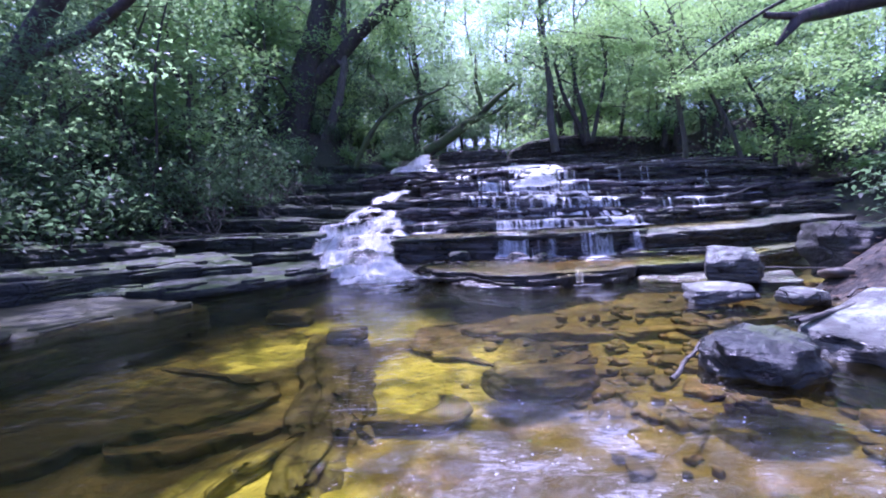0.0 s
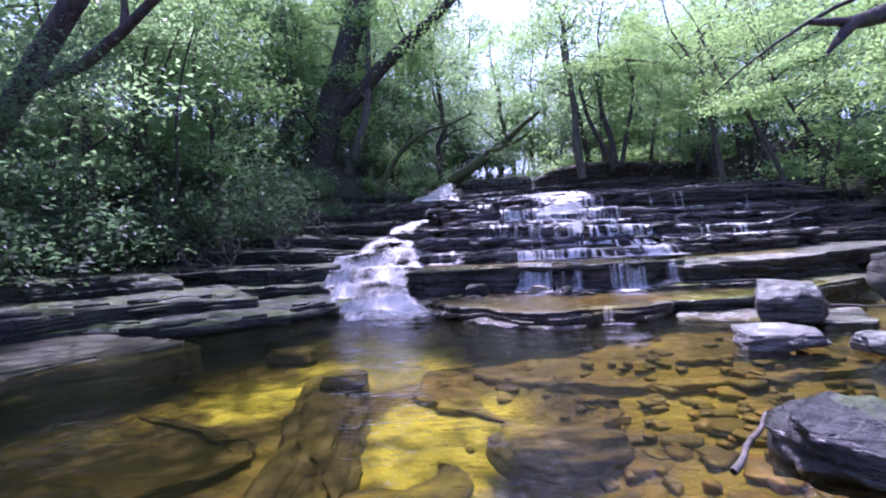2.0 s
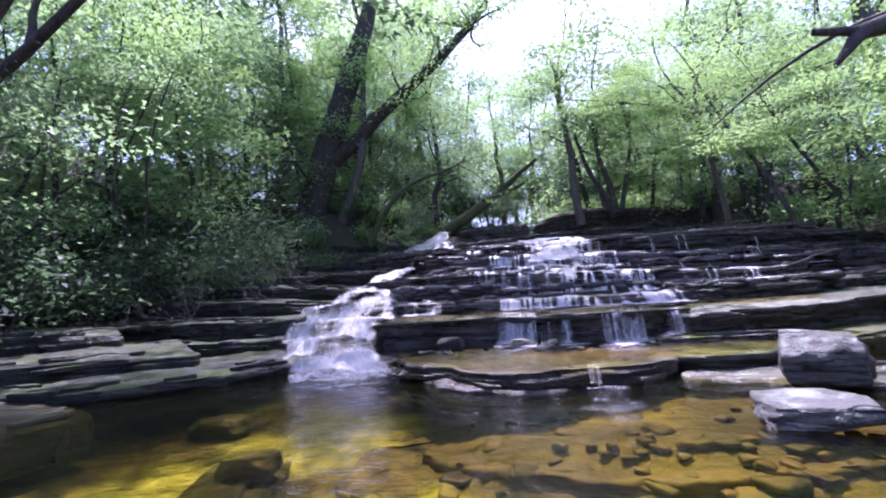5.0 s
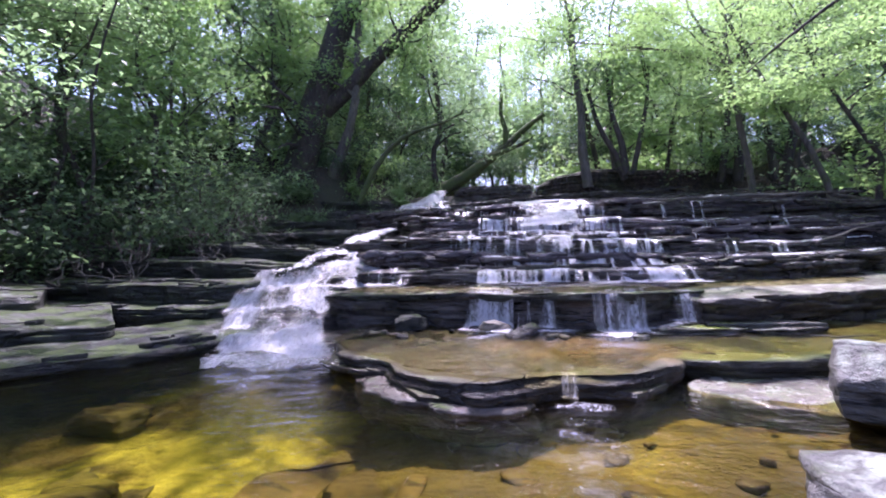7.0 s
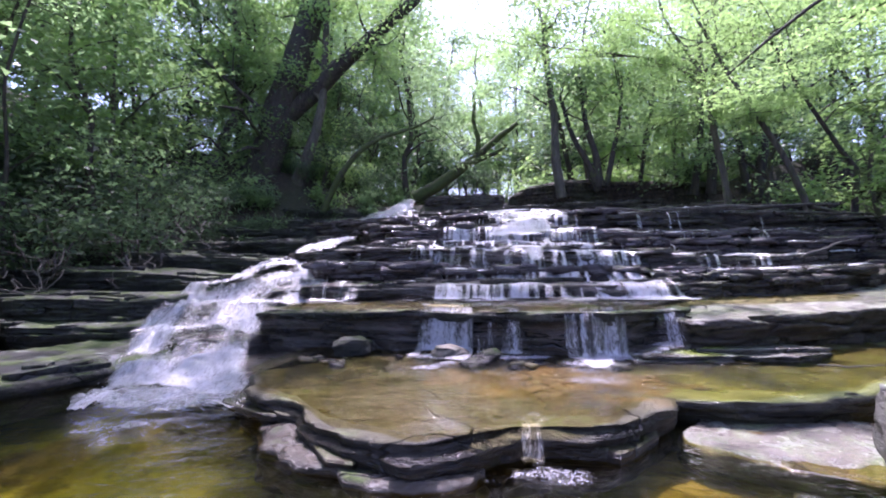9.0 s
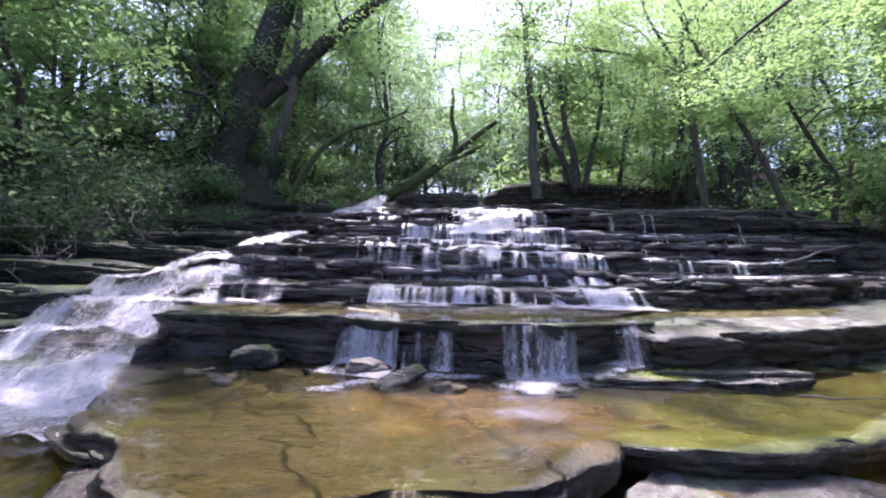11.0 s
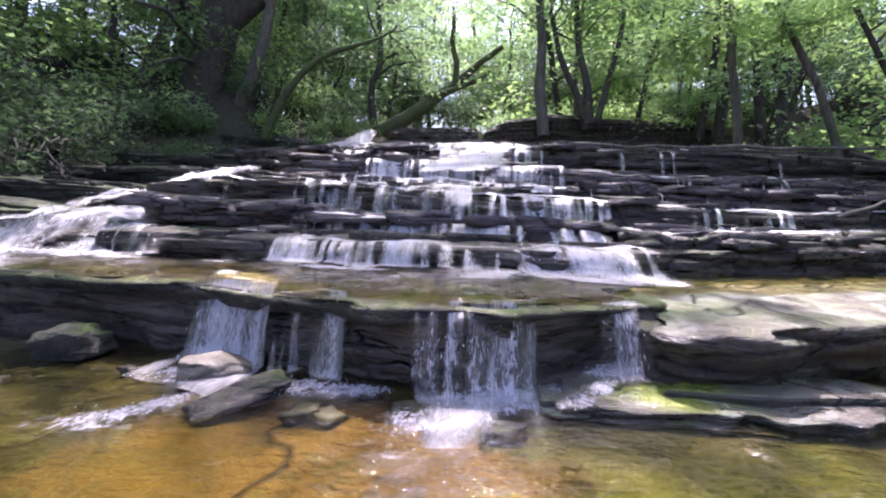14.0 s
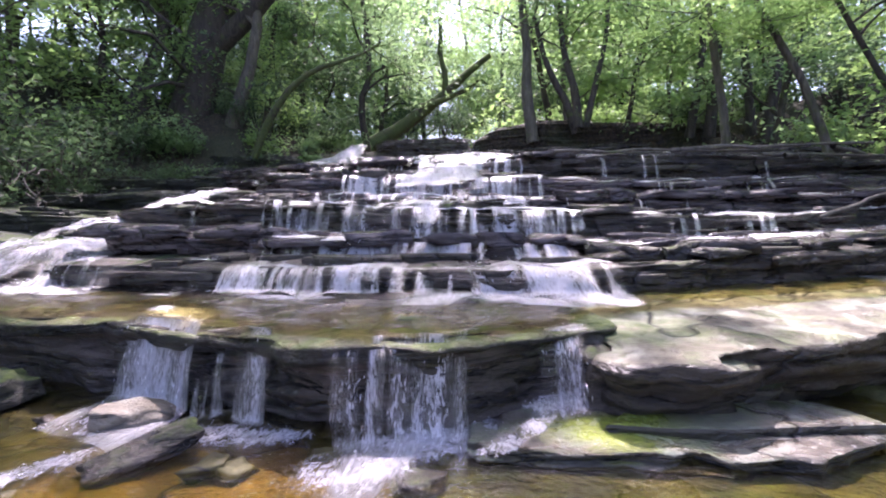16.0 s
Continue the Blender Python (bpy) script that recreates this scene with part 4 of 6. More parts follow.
def cascade(x0, x1, edges, foot_z, material, label, cover=0.5, flat_cover=0.4, start=0.35, seed=0, foot=0.25, side=0.22, drift=0.0, gaps=0.62, fine=15.0):
    """Water running down over several ledges, draped from lip to lip and falling free of each face."""
    q = Rough(100 + seed)
    xs = np.arange(x0, x1, 0.02)
    cols, cov, vv = [], [], []
    prev = None
    n = len(edges)
    zs = [np.interp(xs, [p[0] for p in e], [p[2] for p in e]) for e in edges] + [np.full(len(xs), foot_z)]
    ys = [np.interp(xs, [p[0] for p in e], [p[1] for p in e]) for e in edges]
    lip = 0.05 + 0.03 * q(xs * 2.0, 1.0, 0, 2)
    ys = [y + 0.07 * q(xs * 3.1, k * 9.1 + 2, 4, 3) for k, y in enumerate(ys)]
    zs = [z + 0.022 * q(xs * 4.3, k * 7.7 + 1, 5, 3) for k, z in enumerate(zs[:-1])] + zs[-1:]
    rows, cs = [], []
    for k in range(n):
        y, z, low = ys[k], zs[k], zs[k + 1]
        lead = start if k == 0 else np.maximum(0.1, ys[k - 1] - y - 0.12)
        for f in (1.0, 0.75, 0.5, 0.25, 0.08):           # sliding clear over the tread, foamy where it landed
            rows.append((xs, y + lead * f, z + 0.026 + 0.010 * q(xs * 5, y * 3 + f * 4, 1, 2)))
            cs.append(flat_cover - 0.08 + (0.30 * f * f if k else 0.0) + 0.48 * q(xs * 3.8, f * 1.6 + k * 3, 2, 4))
        drop = z - low
        reach = lip + 0.10 * np.sqrt(np.maximum(drop, 0.02)) * (1 + 0.25 * q(xs * 3, k * 5.0, 2, 2))
        bunch = np.clip(0.62 + 1.5 * q(xs * 1.9 + 3.1 * k, k * 6.3, 7, 4), 0, 1)
        thread = 1 - 2.4 * np.abs(q(xs * fine, k * 4.0, 3, 2))
        for f in np.linspace(0, 1, 9):
            out = -0.02 + (reach + 0.02) * np.sqrt(f)
            rows.append((xs, y - out + 0.012 * q(xs * 14, f * 2 + k, 3, 2), z + 0.02 - (drop - 0.01) * f))
            cs.append(cover - 0.14 + 0.36 * thread + 0.30 * q(xs * 22, k * 4.0 + 0.5 * f, 3, 2) + 0.26 * f - gaps * (1 - bunch))
    for f in (0.2, 0.5, 1.0):
        rows.append((xs, ys[-1] - reach - foot * f, np.full(len(xs), foot_z + 0.02) + 0.02 * (1 - f) * q(xs * 9, f * 3, 4, 2)))
        cs.append(cover - 0.12 - 0.5 * f + 0.65 * q(xs * 5, f, 5, 3))
    P = np.stack([np.stack(r, -1) for r in rows], 1)
    P[:, :, 0] += drift * np.linspace(0, 1, P.shape[1])[None]
    C = np.stack([np.broadcast_to(c, xs.shape) for c in cs], 1)
    along = np.arange(P.shape[1])[None] * 0.13
    near = np.minimum(xs - x0, x1 - xs)[:, None] / side
    edge_fade = np.clip(near + 0.55 * q(xs[:, None] * 4, along, 0, 3), 0, 1) * np.clip(near * 4, 0, 1)
    C = C * np.clip(edge_fade * 2, 0, 1) - (1 - edge_fade) * 0.5
    run = np.cumsum(np.r_[0, np.linalg.norm(np.diff(P[len(xs) // 2], axis=0), axis=1)])
    uv = np.stack([np.repeat(xs[:, None], P.shape[1], 1), np.repeat(run[None], len(xs), 0)], -1).reshape(-1, 2)
    ob = part("waterfall", (P.reshape(-1, 3), grid_faces(len(xs), P.shape[1])), material)
    with_cover(ob, uv, C.ravel())
    sprayed(ob, P, C, 600 + seed, 1300, 0.045, 0.0016, (0, -0.05, 0.01))
    return tagged(ob, label, "waterfall", "threads of the waterfall")


def torrent(rows, material, label, cover=0.75, step=0.04, seed=0, bump=0.035, side=0.14):
    """White water down a channel: rows from its head to its foot, (y, x_left, x_right, z)."""
    q = Rough(200 + seed)
    r = np.asarray(rows, float)
    d = np.r_[0, np.cumsum(np.hypot(np.diff(r[:, 0]), np.diff(r[:, 3])))]
    s = np.arange(0, d[-1], step)
    y, xl, xr, z = (np.interp(s, d, r[:, k]) for k in range(4))
    u = np.linspace(0, 1, int((xr - xl).max() / step) + 3)
    wob = 0.08 * q(s * 1.7, 3.0, 0, 3)
    X = (xl + wob)[None] + (xr - xl)[None] * u[:, None]
    Y = np.repeat(y[None], len(u), 0) - 0.10 * np.sin(np.pi * u)[:, None]
    Z = z[None] + 0.04 * np.sin(np.pi * u)[:, None] + bump * q(X * 3.2, Y * 3.2, 1.0, 4) + 1.0 * bump * np.abs(q(X * 9, Y * 6, 2.0, 3))
    C = cover + 0.26 * q(X * 8.0, Y * 3.0, 3.0, 4) + 0.80 * q(X * 2.4, Y * 3.0, 9.0, 2) - 0.9 * np.clip(1 - np.minimum(u, 1 - u)[:, None] * (xr - xl)[None] / side + 0.5 * q(X * 4, Y * 4, 5, 2), 0, 1)
    ob = part("waterfall", (np.stack([X, Y, Z], -1).reshape(-1, 3), grid_faces(len(u), len(s))), material)
    with_cover(ob, np.stack([X, np.repeat(s[None], len(u), 0)], -1).reshape(-1, 2), C.ravel())
    sprayed(ob, np.stack([X, Y, Z], -1), np.clip(C, 0, 1), 700 + seed, 700, 0.016, 0.0026, (0, -0.03, 0.04))
    return tagged(ob, label, "waterfall", "threads of the waterfall")


FALL = "white water running down the stepped ledges"
cascade(0.60, 1.16, [S1], 0.16, FOAM_CURTAIN, "curtain of white strands falling from the slab", 0.58, 0.25, 0.25, 1, 0.35, 0.08, gaps=0.2, fine=14.0)
cascade(1.10, 1.62, [S1], 0.16, FOAM_CURTAIN, "thin dripping threads on the slab's dark face", 0.44, 0.1, 0.1, 2, 0.2, 0.1, gaps=0.25, fine=20.0)
cascade(1.78, 2.40, [S1], 0.16, FOAM_CURTAIN, "sparse falling threads on the slab's dark face", 0.52, 0.15, 0.15, 3, 0.35, 0.12, gaps=0.2, fine=24.0)
cascade(2.46, 2.74, [S1], 0.20, FOAM_THICK, "narrow spout of white water at the slab's end", 0.48, 0.5, 0.3, 4, 0.4, 0.06, gaps=0.1, fine=14.0)
cascade(-0.75, 0.05, [S2], 0.535, FOAM_CURTAIN, FALL, 0.50, 0.22, 0.3, 5, 0.2)
cascade(0.25, 0.7, [S2], 0.535, FOAM_CURTAIN, FALL, 0.50, 0.22, 0.3, 6, 0.2)
cascade(0.6, 2.3, [S4, S3, S2], 0.535, FOAM_CURTAIN, FALL, 0.76, 0.72, 0.3, 7, 0.4)
cascade(2.0, 2.95, [S4, S3, S2], 0.535, FOAM_CURTAIN, FALL, 0.74, 0.56, 0.3, 9, 0.4, 0.3, drift=0.2)
cascade(0.2, 1.1, [S7, S6, S5, S4], 0.87, FOAM_CURTAIN, FALL, 0.70, 0.52, 0.3, 10, 0.2)
# high flat_cover: white water, plus glare on the treads painted as white
cascade(0.8, 2.7, [S8, S7, S6, S5], 1.12, FOAM_THICK, FALL, 0.95, 1.0, 0.5, 11, 0.5, 0.4)
cascade(1.9, 3.1, [S6, S5, S4], 0.80, FOAM_SHEET, FALL, 0.62, 0.80, 0.5, 12, 0.4, 0.4)
# sky glare on the wet treads is painted here as whitish streaks
cascade(2.7, 6.4, [S8, S7, S6, S5, S4, S3], 0.70, FOAM_SHEET, "thin water film over the upper ledges, sky glare painted as white streaks", -0.05, 0.86, 0.8, 15, 0.2, 0.9)
cascade(-0.9, 0.9, [S9, S8, S7, S6, S5, S4], 0.92, FOAM_SHEET, "thin clear film sliding over the dark steps", 0.05, 0.30, 0.6, 16, 0.2, 0.5)
cascade(1.35, 1.75, [RIM, S10], 2.38, FOAM_THICK, "small notch of falling water in the rim", 0.6, 0.5, 0.4, 13, 0.4, 0.05)
cascade(1.44, 1.55, [SHELF], 0.0, FOAM_THICK, "small spout over the shelf's lip", 0.30, 0.1, 0.1, 14, 0.25, 0.03, gaps=0.0, fine=14.0)
torrent([(12.6, 0.5, 2.4, 2.09), (12.26, 0.5, 2.6, 2.075), (12.1, 0.6, 2.7, 1.97), (11.3, 0.75, 2.8, 1.86), (10.86, 0.8, 2.8, 1.825), (10.72, 0.8, 2.75, 1.70), (10.45, 0.9, 2.7, 1.63), (10.24, 0.95, 2.65, 1.59), (10.08, 0.95, 2.6, 1.43), (9.75, 1.0, 2.5, 1.33), (9.5, 1.05, 2.45, 1.27), (9.36, 1.1, 2.4, 1.17), (9.0, 1.15, 2.35, 1.13), (8.78, 1.2, 2.3, 1.09), (8.6, 1.25, 2.2, 0.90)], FOAM_CURTAIN, "broad white core of the stepped falls", 0.36, 0.03, 5, 0.012, 0.5)
torrent([(17.56, -1.95, -1.45, 3.26), (17.06, -2.05, -1.4, 3.23), (16.54, -2.4, -1.3, 2.77), (16.14, -2.7, -1.1, 2.73), (15.82, -2.9, -1, 2.48), (14.72, -2.6, -1.2, 2.41)], FOAM_THICK, "small white upper fall at the head of the cascade", 0.56, 0.05, 1)
torrent([(12.29, -1.7, -1, 1.84), (11.28, -1.5, -0.9, 1.64), (10.47, -1.7, -1.05, 1.41), (9.86, -2, -1.5, 1.17), (9.45, -2.1, -1.6, 1.05), (9.05, -2.2, -1.2, 0.97)], FOAM_THICK, "thin white stream sliding behind the rounded ledge", 0.5, 0.04, 2)
torrent([(9.35, -2.1, -1.45, 1.0), (8.85, -2.2, -1.1, 0.92), (8.65, -2.3, -0.95, 0.80), (8.0, -2.4, -0.55, 0.73), (7.82, -2.45, -0.5, 0.58), (7.70, -2.45, -0.55, 0.52), (7.30, -2.4, -0.75, 0.49), (7.14, -2.35, -0.85, 0.36), (7.04, -2.3, -0.85, 0.31), (6.78, -2.2, -0.85, 0.29), (6.62, -2.05, -0.8, 0.17), (6.54, -2.0, -0.75, 0.13), (6.25, -1.85, -0.5, 0.11), (6.12, -1.7, -0.4, 0.04), (5.95, -1.6, -0.3, 0.016), (5.4, -1.3, -0.1, 0.012)], FOAM_THICK, "broad rushing white side fall into the pool", 0.76, 0.02, 3, 0.036)


def splash(x, y, z, rx, ry, turn, seed, material, cover=0.55):
    """A patch of broken white: foam where a fall strikes the water, painted glints on riffles."""
    q = Rough(400 + seed)
    n = 46
    u = np.linspace(-1, 1, n)
    U, V = np.meshgrid(u, u, indexing="ij")
    a = radians(turn)
    X = x + (U * rx) * math.cos(a) - (V * ry) * math.sin(a)
    Y = y + (U * rx) * math.sin(a) + (V * ry) * math.cos(a)
    r = np.sqrt(U * U + V * V)
    Z = z + 0.006 + 0.008 * np.clip(1 - r, 0, 1) * (0.6 + q(X * 9, Y * 9, 1.0, 3))
    C = cover + 0.06 - 0.60 * r ** 1.2 + 0.42 * q(X * 5.5, Y * 7.5, 2.0, 5, 0.65)
    C = C * np.clip((1 - r) / 0.35, 0, 1)
    ob = part("foam", (np.stack([X, Y, Z], -1).reshape(-1, 3), grid_faces(n, n)), material)
    with_cover(ob, np.stack([X, Y], -1).reshape(-1, 2), C.ravel())
    sprayed(ob, np.stack([X, Y, Z], -1), np.clip(C, 0, 1), 800 + seed, 1100, 0.012, 0.0024, (0, 0, 0.012), (math.cos(a), math.sin(a), 0))
    return tagged(ob, "white patch on the water, foam at the falls and painted glints on riffles", "foam", "foam on the water")


for k, (x, y, z, rx, ry, turn, cover) in enumerate((
        (1.06, 6.20, 0.166, 0.36, 0.10, 50, 0.85), (1.40, 6.36, 0.166, 0.40, 0.15, 5, 0.85), (0.95, 6.42, 0.166, 0.30, 0.15, 0, 0.85), (2.05, 6.34, 0.166, 0.46, 0.19, 40, 0.85), (2.30, 6.50, 0.17, 0.34, 0.16, 30, 0.85), (2.62, 6.66, 0.232, 0.26, 0.10, 40, 0.8), (2.46, 6.38, 0.226, 0.34, 0.07, 55, 0.6), (0.85, 5.98, 0.164, 0.25, 0.10, 20, 0.5),
        (-0.2, 7.3, 0.54, 0.4, 0.12, 0, 0.55), (1.1, 7.18, 0.54, 0.6, 0.18, -4, 0.62), (2.5, 7.22, 0.54, 0.55, 0.16, 6, 0.62), (1.9, 7.1, 0.54, 0.5, 0.12, 0, 0.42),
        (-0.85, 5.75, 0.006, 0.75, 0.45, -20, 0.85), (-0.6, 5.2, 0.004, 0.5, 0.45, -50, 0.5), (1.52, 4.74, 0.004, 0.22, 0.16, 20, 0.55), (1.55, 4.35, 0.004, 0.22, 0.35, 0, 0.30))):
    splash(x, y, z, rx, ry, turn, k, FOAM_PATCH, cover)
# sky reflections on the ripples, painted as thin white patches
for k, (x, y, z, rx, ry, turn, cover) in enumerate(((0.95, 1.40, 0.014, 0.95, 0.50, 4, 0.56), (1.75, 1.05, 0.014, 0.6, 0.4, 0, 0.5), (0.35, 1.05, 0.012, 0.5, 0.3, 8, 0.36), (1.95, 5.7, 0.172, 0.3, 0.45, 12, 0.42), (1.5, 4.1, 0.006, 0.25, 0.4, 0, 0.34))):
    splash(x, y, z, rx, ry, turn, 40 + k, GLINT_RIFFLE, cover)


# ---- loose stones ----
FLAGS = [BED_AMBER, BED_DARK, BED_ROCK, BED_AMBER, BED_STONE, BED_ROCK, BED_DARK, stone_bed_material("orange_flagstone", (0.15, 0.11, 0.024), (0.22, 0.14, 0.026), (0.19, 0.16, 0.03))]
stone("boulder", (0.40, 0.36, 0.27), (1.70, 2.15, 0.045), (4, 8, -18), 3, ROCK_GREY, "dark grey-green rounded boulder standing in the shallow water", round_=0.3, bite=0.24)
stone("boulder", (0.46, 0.42, 0.34), (2.92, 4.72, 0.17), (-4, 3, -28), 4, ROCK_STONE, "square grey block of stone on the bank", round_=0.25)
stone("flat_stone", (0.46, 0.38, 0.13), (2.36, 3.86, 0.045), (3, -2, -10), 5, ROCK_STONE, "flat pale grey stone at the edge of the water", "stone", round_=0.3)
stone("flat_stone", (0.32, 0.26, 0.12), (2.84, 3.62, 0.05), (0, 4, 25), 6, ROCK_STONE, "small flat grey stone on the bank", "stone", round_=0.35)
stone("boulder", (0.85, 0.42, 0.26), (2.5, 2.5, 0.06), (6, -12, 28), 7, ROCK_STONE, "long mossy rock slab sloping into the water", round_=0.25)
stone("boulder", (0.80, 0.7, 0.5), (3.95, 4.5, 0.26), (0, 8, 12), 8, ROCK_BANK, "mossy boulder among the bank stones", round_=0.4)
stone("stone", (0.28, 0.20, 0.15), (0.15, 6.58, 0.21), (3, -6, -6), 9, ROCK_BANK, "squared grey-green stone tucked under the slab", "stone", round_=0.25)
stone("stone", (0.32, 0.12, 0.07), (1.21, 6.22, 0.175), (8, -12, 52), 10, ROCK_WET, "dark wedge-shaped wet stone beside the falls", "stone", round_=0.2)
stone("stone", (0.26, 0.20, 0.16), (0.97, 6.45, 0.16), (0, 6, 20), 12, ROCK_PALE, "brown wet stone at the foot of the falls", "stone", round_=0.45)
stone("stone", (0.30, 0.40, 0.34), (2.74, 6.86, 0.25), (4, -6, 10), 31, ROCK_WET, "dark wet mossy block wedged between two slabs", "stone", round_=0.3)
rs = np.random.RandomState(5)
for k in range(46):                                      # loose stones of the gravel bank
    x, y = rs.uniform(2.0, 4.6), rs.uniform(1.2, 5.6)
    if x < np.interp(y, [0, 2, 4, 6], [2.0, 2.0, 2.3, 3.4]):
        continue
    w = rs.uniform(0.10, 0.30)
    stone("bank_stone", (w, w * rs.uniform(0.6, 0.95), w * rs.uniform(0.25, 0.5)), (x, y, float(ground_z(x, y)) + 0.02), (rs.uniform(-12, 12), rs.uniform(-12, 12), rs.uniform(0, 360)), 300 + k, COBBLE,
          "small flat brown-grey stone of the bank", "stone", "loose stones of the bank", round_=0.35, cuts=3)
# flagstones lying on the stream bed
for k in range(390):
    x, y = (rs.uniform(0.9, 2.6), rs.uniform(1.3, 3.9)) if k % 4 else (rs.uniform(0.3, 2.7), rs.uniform(0.8, 5.0))
    if x < 0.55 + 0.5 * (y < 3.0) and rs.rand() < 0.7 or y < 2.3 and rs.rand() < 0.6:
        continue
    w = rs.choice([rs.uniform(0.05, 0.10), rs.uniform(0.09, 0.20)]) * (0.7 if y < 2.3 else 1.0)
    stone("flagstone", (w, w * rs.uniform(0.55, 0.9), rs.uniform(0.02, 0.05)), (x, y, float(ground_z(x, y)) + rs.uniform(0.004, 0.02)), (rs.uniform(-7, 7), rs.uniform(-7, 7), rs.uniform(0, 360)), 500 + k, FLAGS[k % 8],
          "flat silted flagstone on the stream bed", "stone", "flagstones of the stream bed", round_=0.4, bite=0.18, cuts=3)
# rubble lying at the foot of the slab and over the shelf
for k in range(20):
    x, y = rs.uniform(-0.2, 2.2), rs.uniform(6.05, 6.6)
    front = np.interp(x, [-0.35, 0.3, 1.05, 1.85, 2.15, 3.3], [5.95, 5.3, 4.9, 5.2, 5.7, 6.0])
    if y < front + 0.15 or (rs.rand() < 0.5 and y < 6.1):
        continue
    w = rs.uniform(0.05, 0.2)
    h = rs.uniform(0.02, 0.06)
    stone("shelf_stone", (w, w * rs.uniform(0.5, 0.9), h), (x, y, 0.135 + 0.2 * h), (rs.uniform(-10, 10), rs.uniform(-10, 10), rs.uniform(0, 360)), 1500 + k, (BED_DARK, ROCK_WET)[k % 2],
          "small flat brown stone in the shallow water", "stone", "stones of the rock shelf", round_=0.15, bite=0.3, cuts=3)
# broken blocks left on the steps among the falling water
STEPS = [(S2, S3), (S3, S4), (S4, S5), (S5, S6), (S6, S7), (S7, S8)]
for k in range(110):
    front, back = STEPS[k % 6]
    x = rs.uniform(-0.8, 3.4) if k % 3 else rs.uniform(3.0, 6.5)
    y0, z0 = (float(np.interp(x, [e[0] for e in front], [e[i] for e in front])) for i in (1, 2))
    y1 = float(np.interp(x, [e[0] for e in back], [e[1] for e in back]))
    w = rs.uniform(0.12, 0.55)
    h = rs.uniform(0.05, 0.13)
    y = y0 + (rs.uniform(-0.02, 0.12) if k % 2 else rs.uniform(0.15, 0.9) * max(0.2, y1 - y0 - 0.1))
    stone("block", (w, w * rs.uniform(0.3, 0.6), h), (x, y, z0 + 0.02 + 0.2 * h), (rs.uniform(-6, 6), rs.uniform(-6, 6), rs.uniform(-20, 20)), 1700 + k, (ROCK_WET, ROCK_STEP)[k % 2],
          "dark wet broken sandstone block on the stepped ledges", "stone", "broken blocks of the falls", round_=0.15, bite=0.3, cuts=3)
stone("sunken_rock", (0.62, 0.36, 0.16), (0.84, 2.82, -0.27), (0, 5, 14), 23, BED_DARK, "dark flat rock lying under the water", "rock", "sunken rocks of the pool", round_=0.25, bite=0.18)
stone("sunken_rock", (0.34, 0.2, 0.14), (-0.72, 4.0, -0.27), (0, 0, 10), 25, BED_DARK, "small dark rock on the sand of the pool", "rock", "sunken rocks of the pool", round_=0.4, bite=0.18)
stone("sunken_rock", (2.3, 0.46, 0.15), (-0.54, 3.2, -0.385), (4, 1.5, 107), 22, BED_OLIVE, "long dark olive rock slab under the water", "rock", "sunken rocks of the pool", round_=0.5, bite=0.42, cuts=6)
stone("sunken_rock", (0.5, 0.34, 0.16), (-1.78, 5.15, -0.33), (0, 2, 5), 27, BED_OLIVE, "dark rounded rock on the sand under the falls", "rock", "sunken rocks of the pool", round_=0.4, bite=0.15)
BED_EDGES = [
    ([(-2.7, 1.55), (-1.65, 1.9), (-1.5, 2.15), (-1.2, 2.37), (-1.0, 2.56), (-0.84, 2.78), (-0.95, 3.1)], 1.25, BED_DARK),
    ([(-1.3, 1.9), (-0.94, 2.11), (-0.8, 2.24), (-0.6, 2.2)], 0.35, BED_ROCK),
    ([(-0.5, 1.55), (-0.4, 2.05), (-0.14, 2.35), (0.22, 2.33), (0.54, 2.54)], 0.30, BED_DARK),
    ([(-0.3, 4.6), (-0.14, 3.93), (0.5, 3.4), (0.65, 3.3), (1.01, 3.11), (1.28, 3.43)], 0.9, BED_AMBER),
    ([(0.1, 4.5), (0.5, 4.05), (0.95, 3.72), (1.5, 3.5), (2.1, 3.45), (2.8, 3.6)], 1.5, BED_AMBER)]
for k, (edge, depth, mat) in enumerate(BED_EDGES):
    bedrock = ledge([(x, y, float(ground_z(x, y)) + (0.075 if k < 3 else 0.045)) for x, y in edge], depth, 0.10, 80 + k, mat, "smooth brown bedrock step under the clear water", jag=0.10, name="bedrock_step", slope=0.0, back_rise=-0.07 / depth if depth < 1.4 else -0.01, under=0.03, step=0.03)
    tagged(bedrock, category="bedrock", group="bedrock steps of the pool")


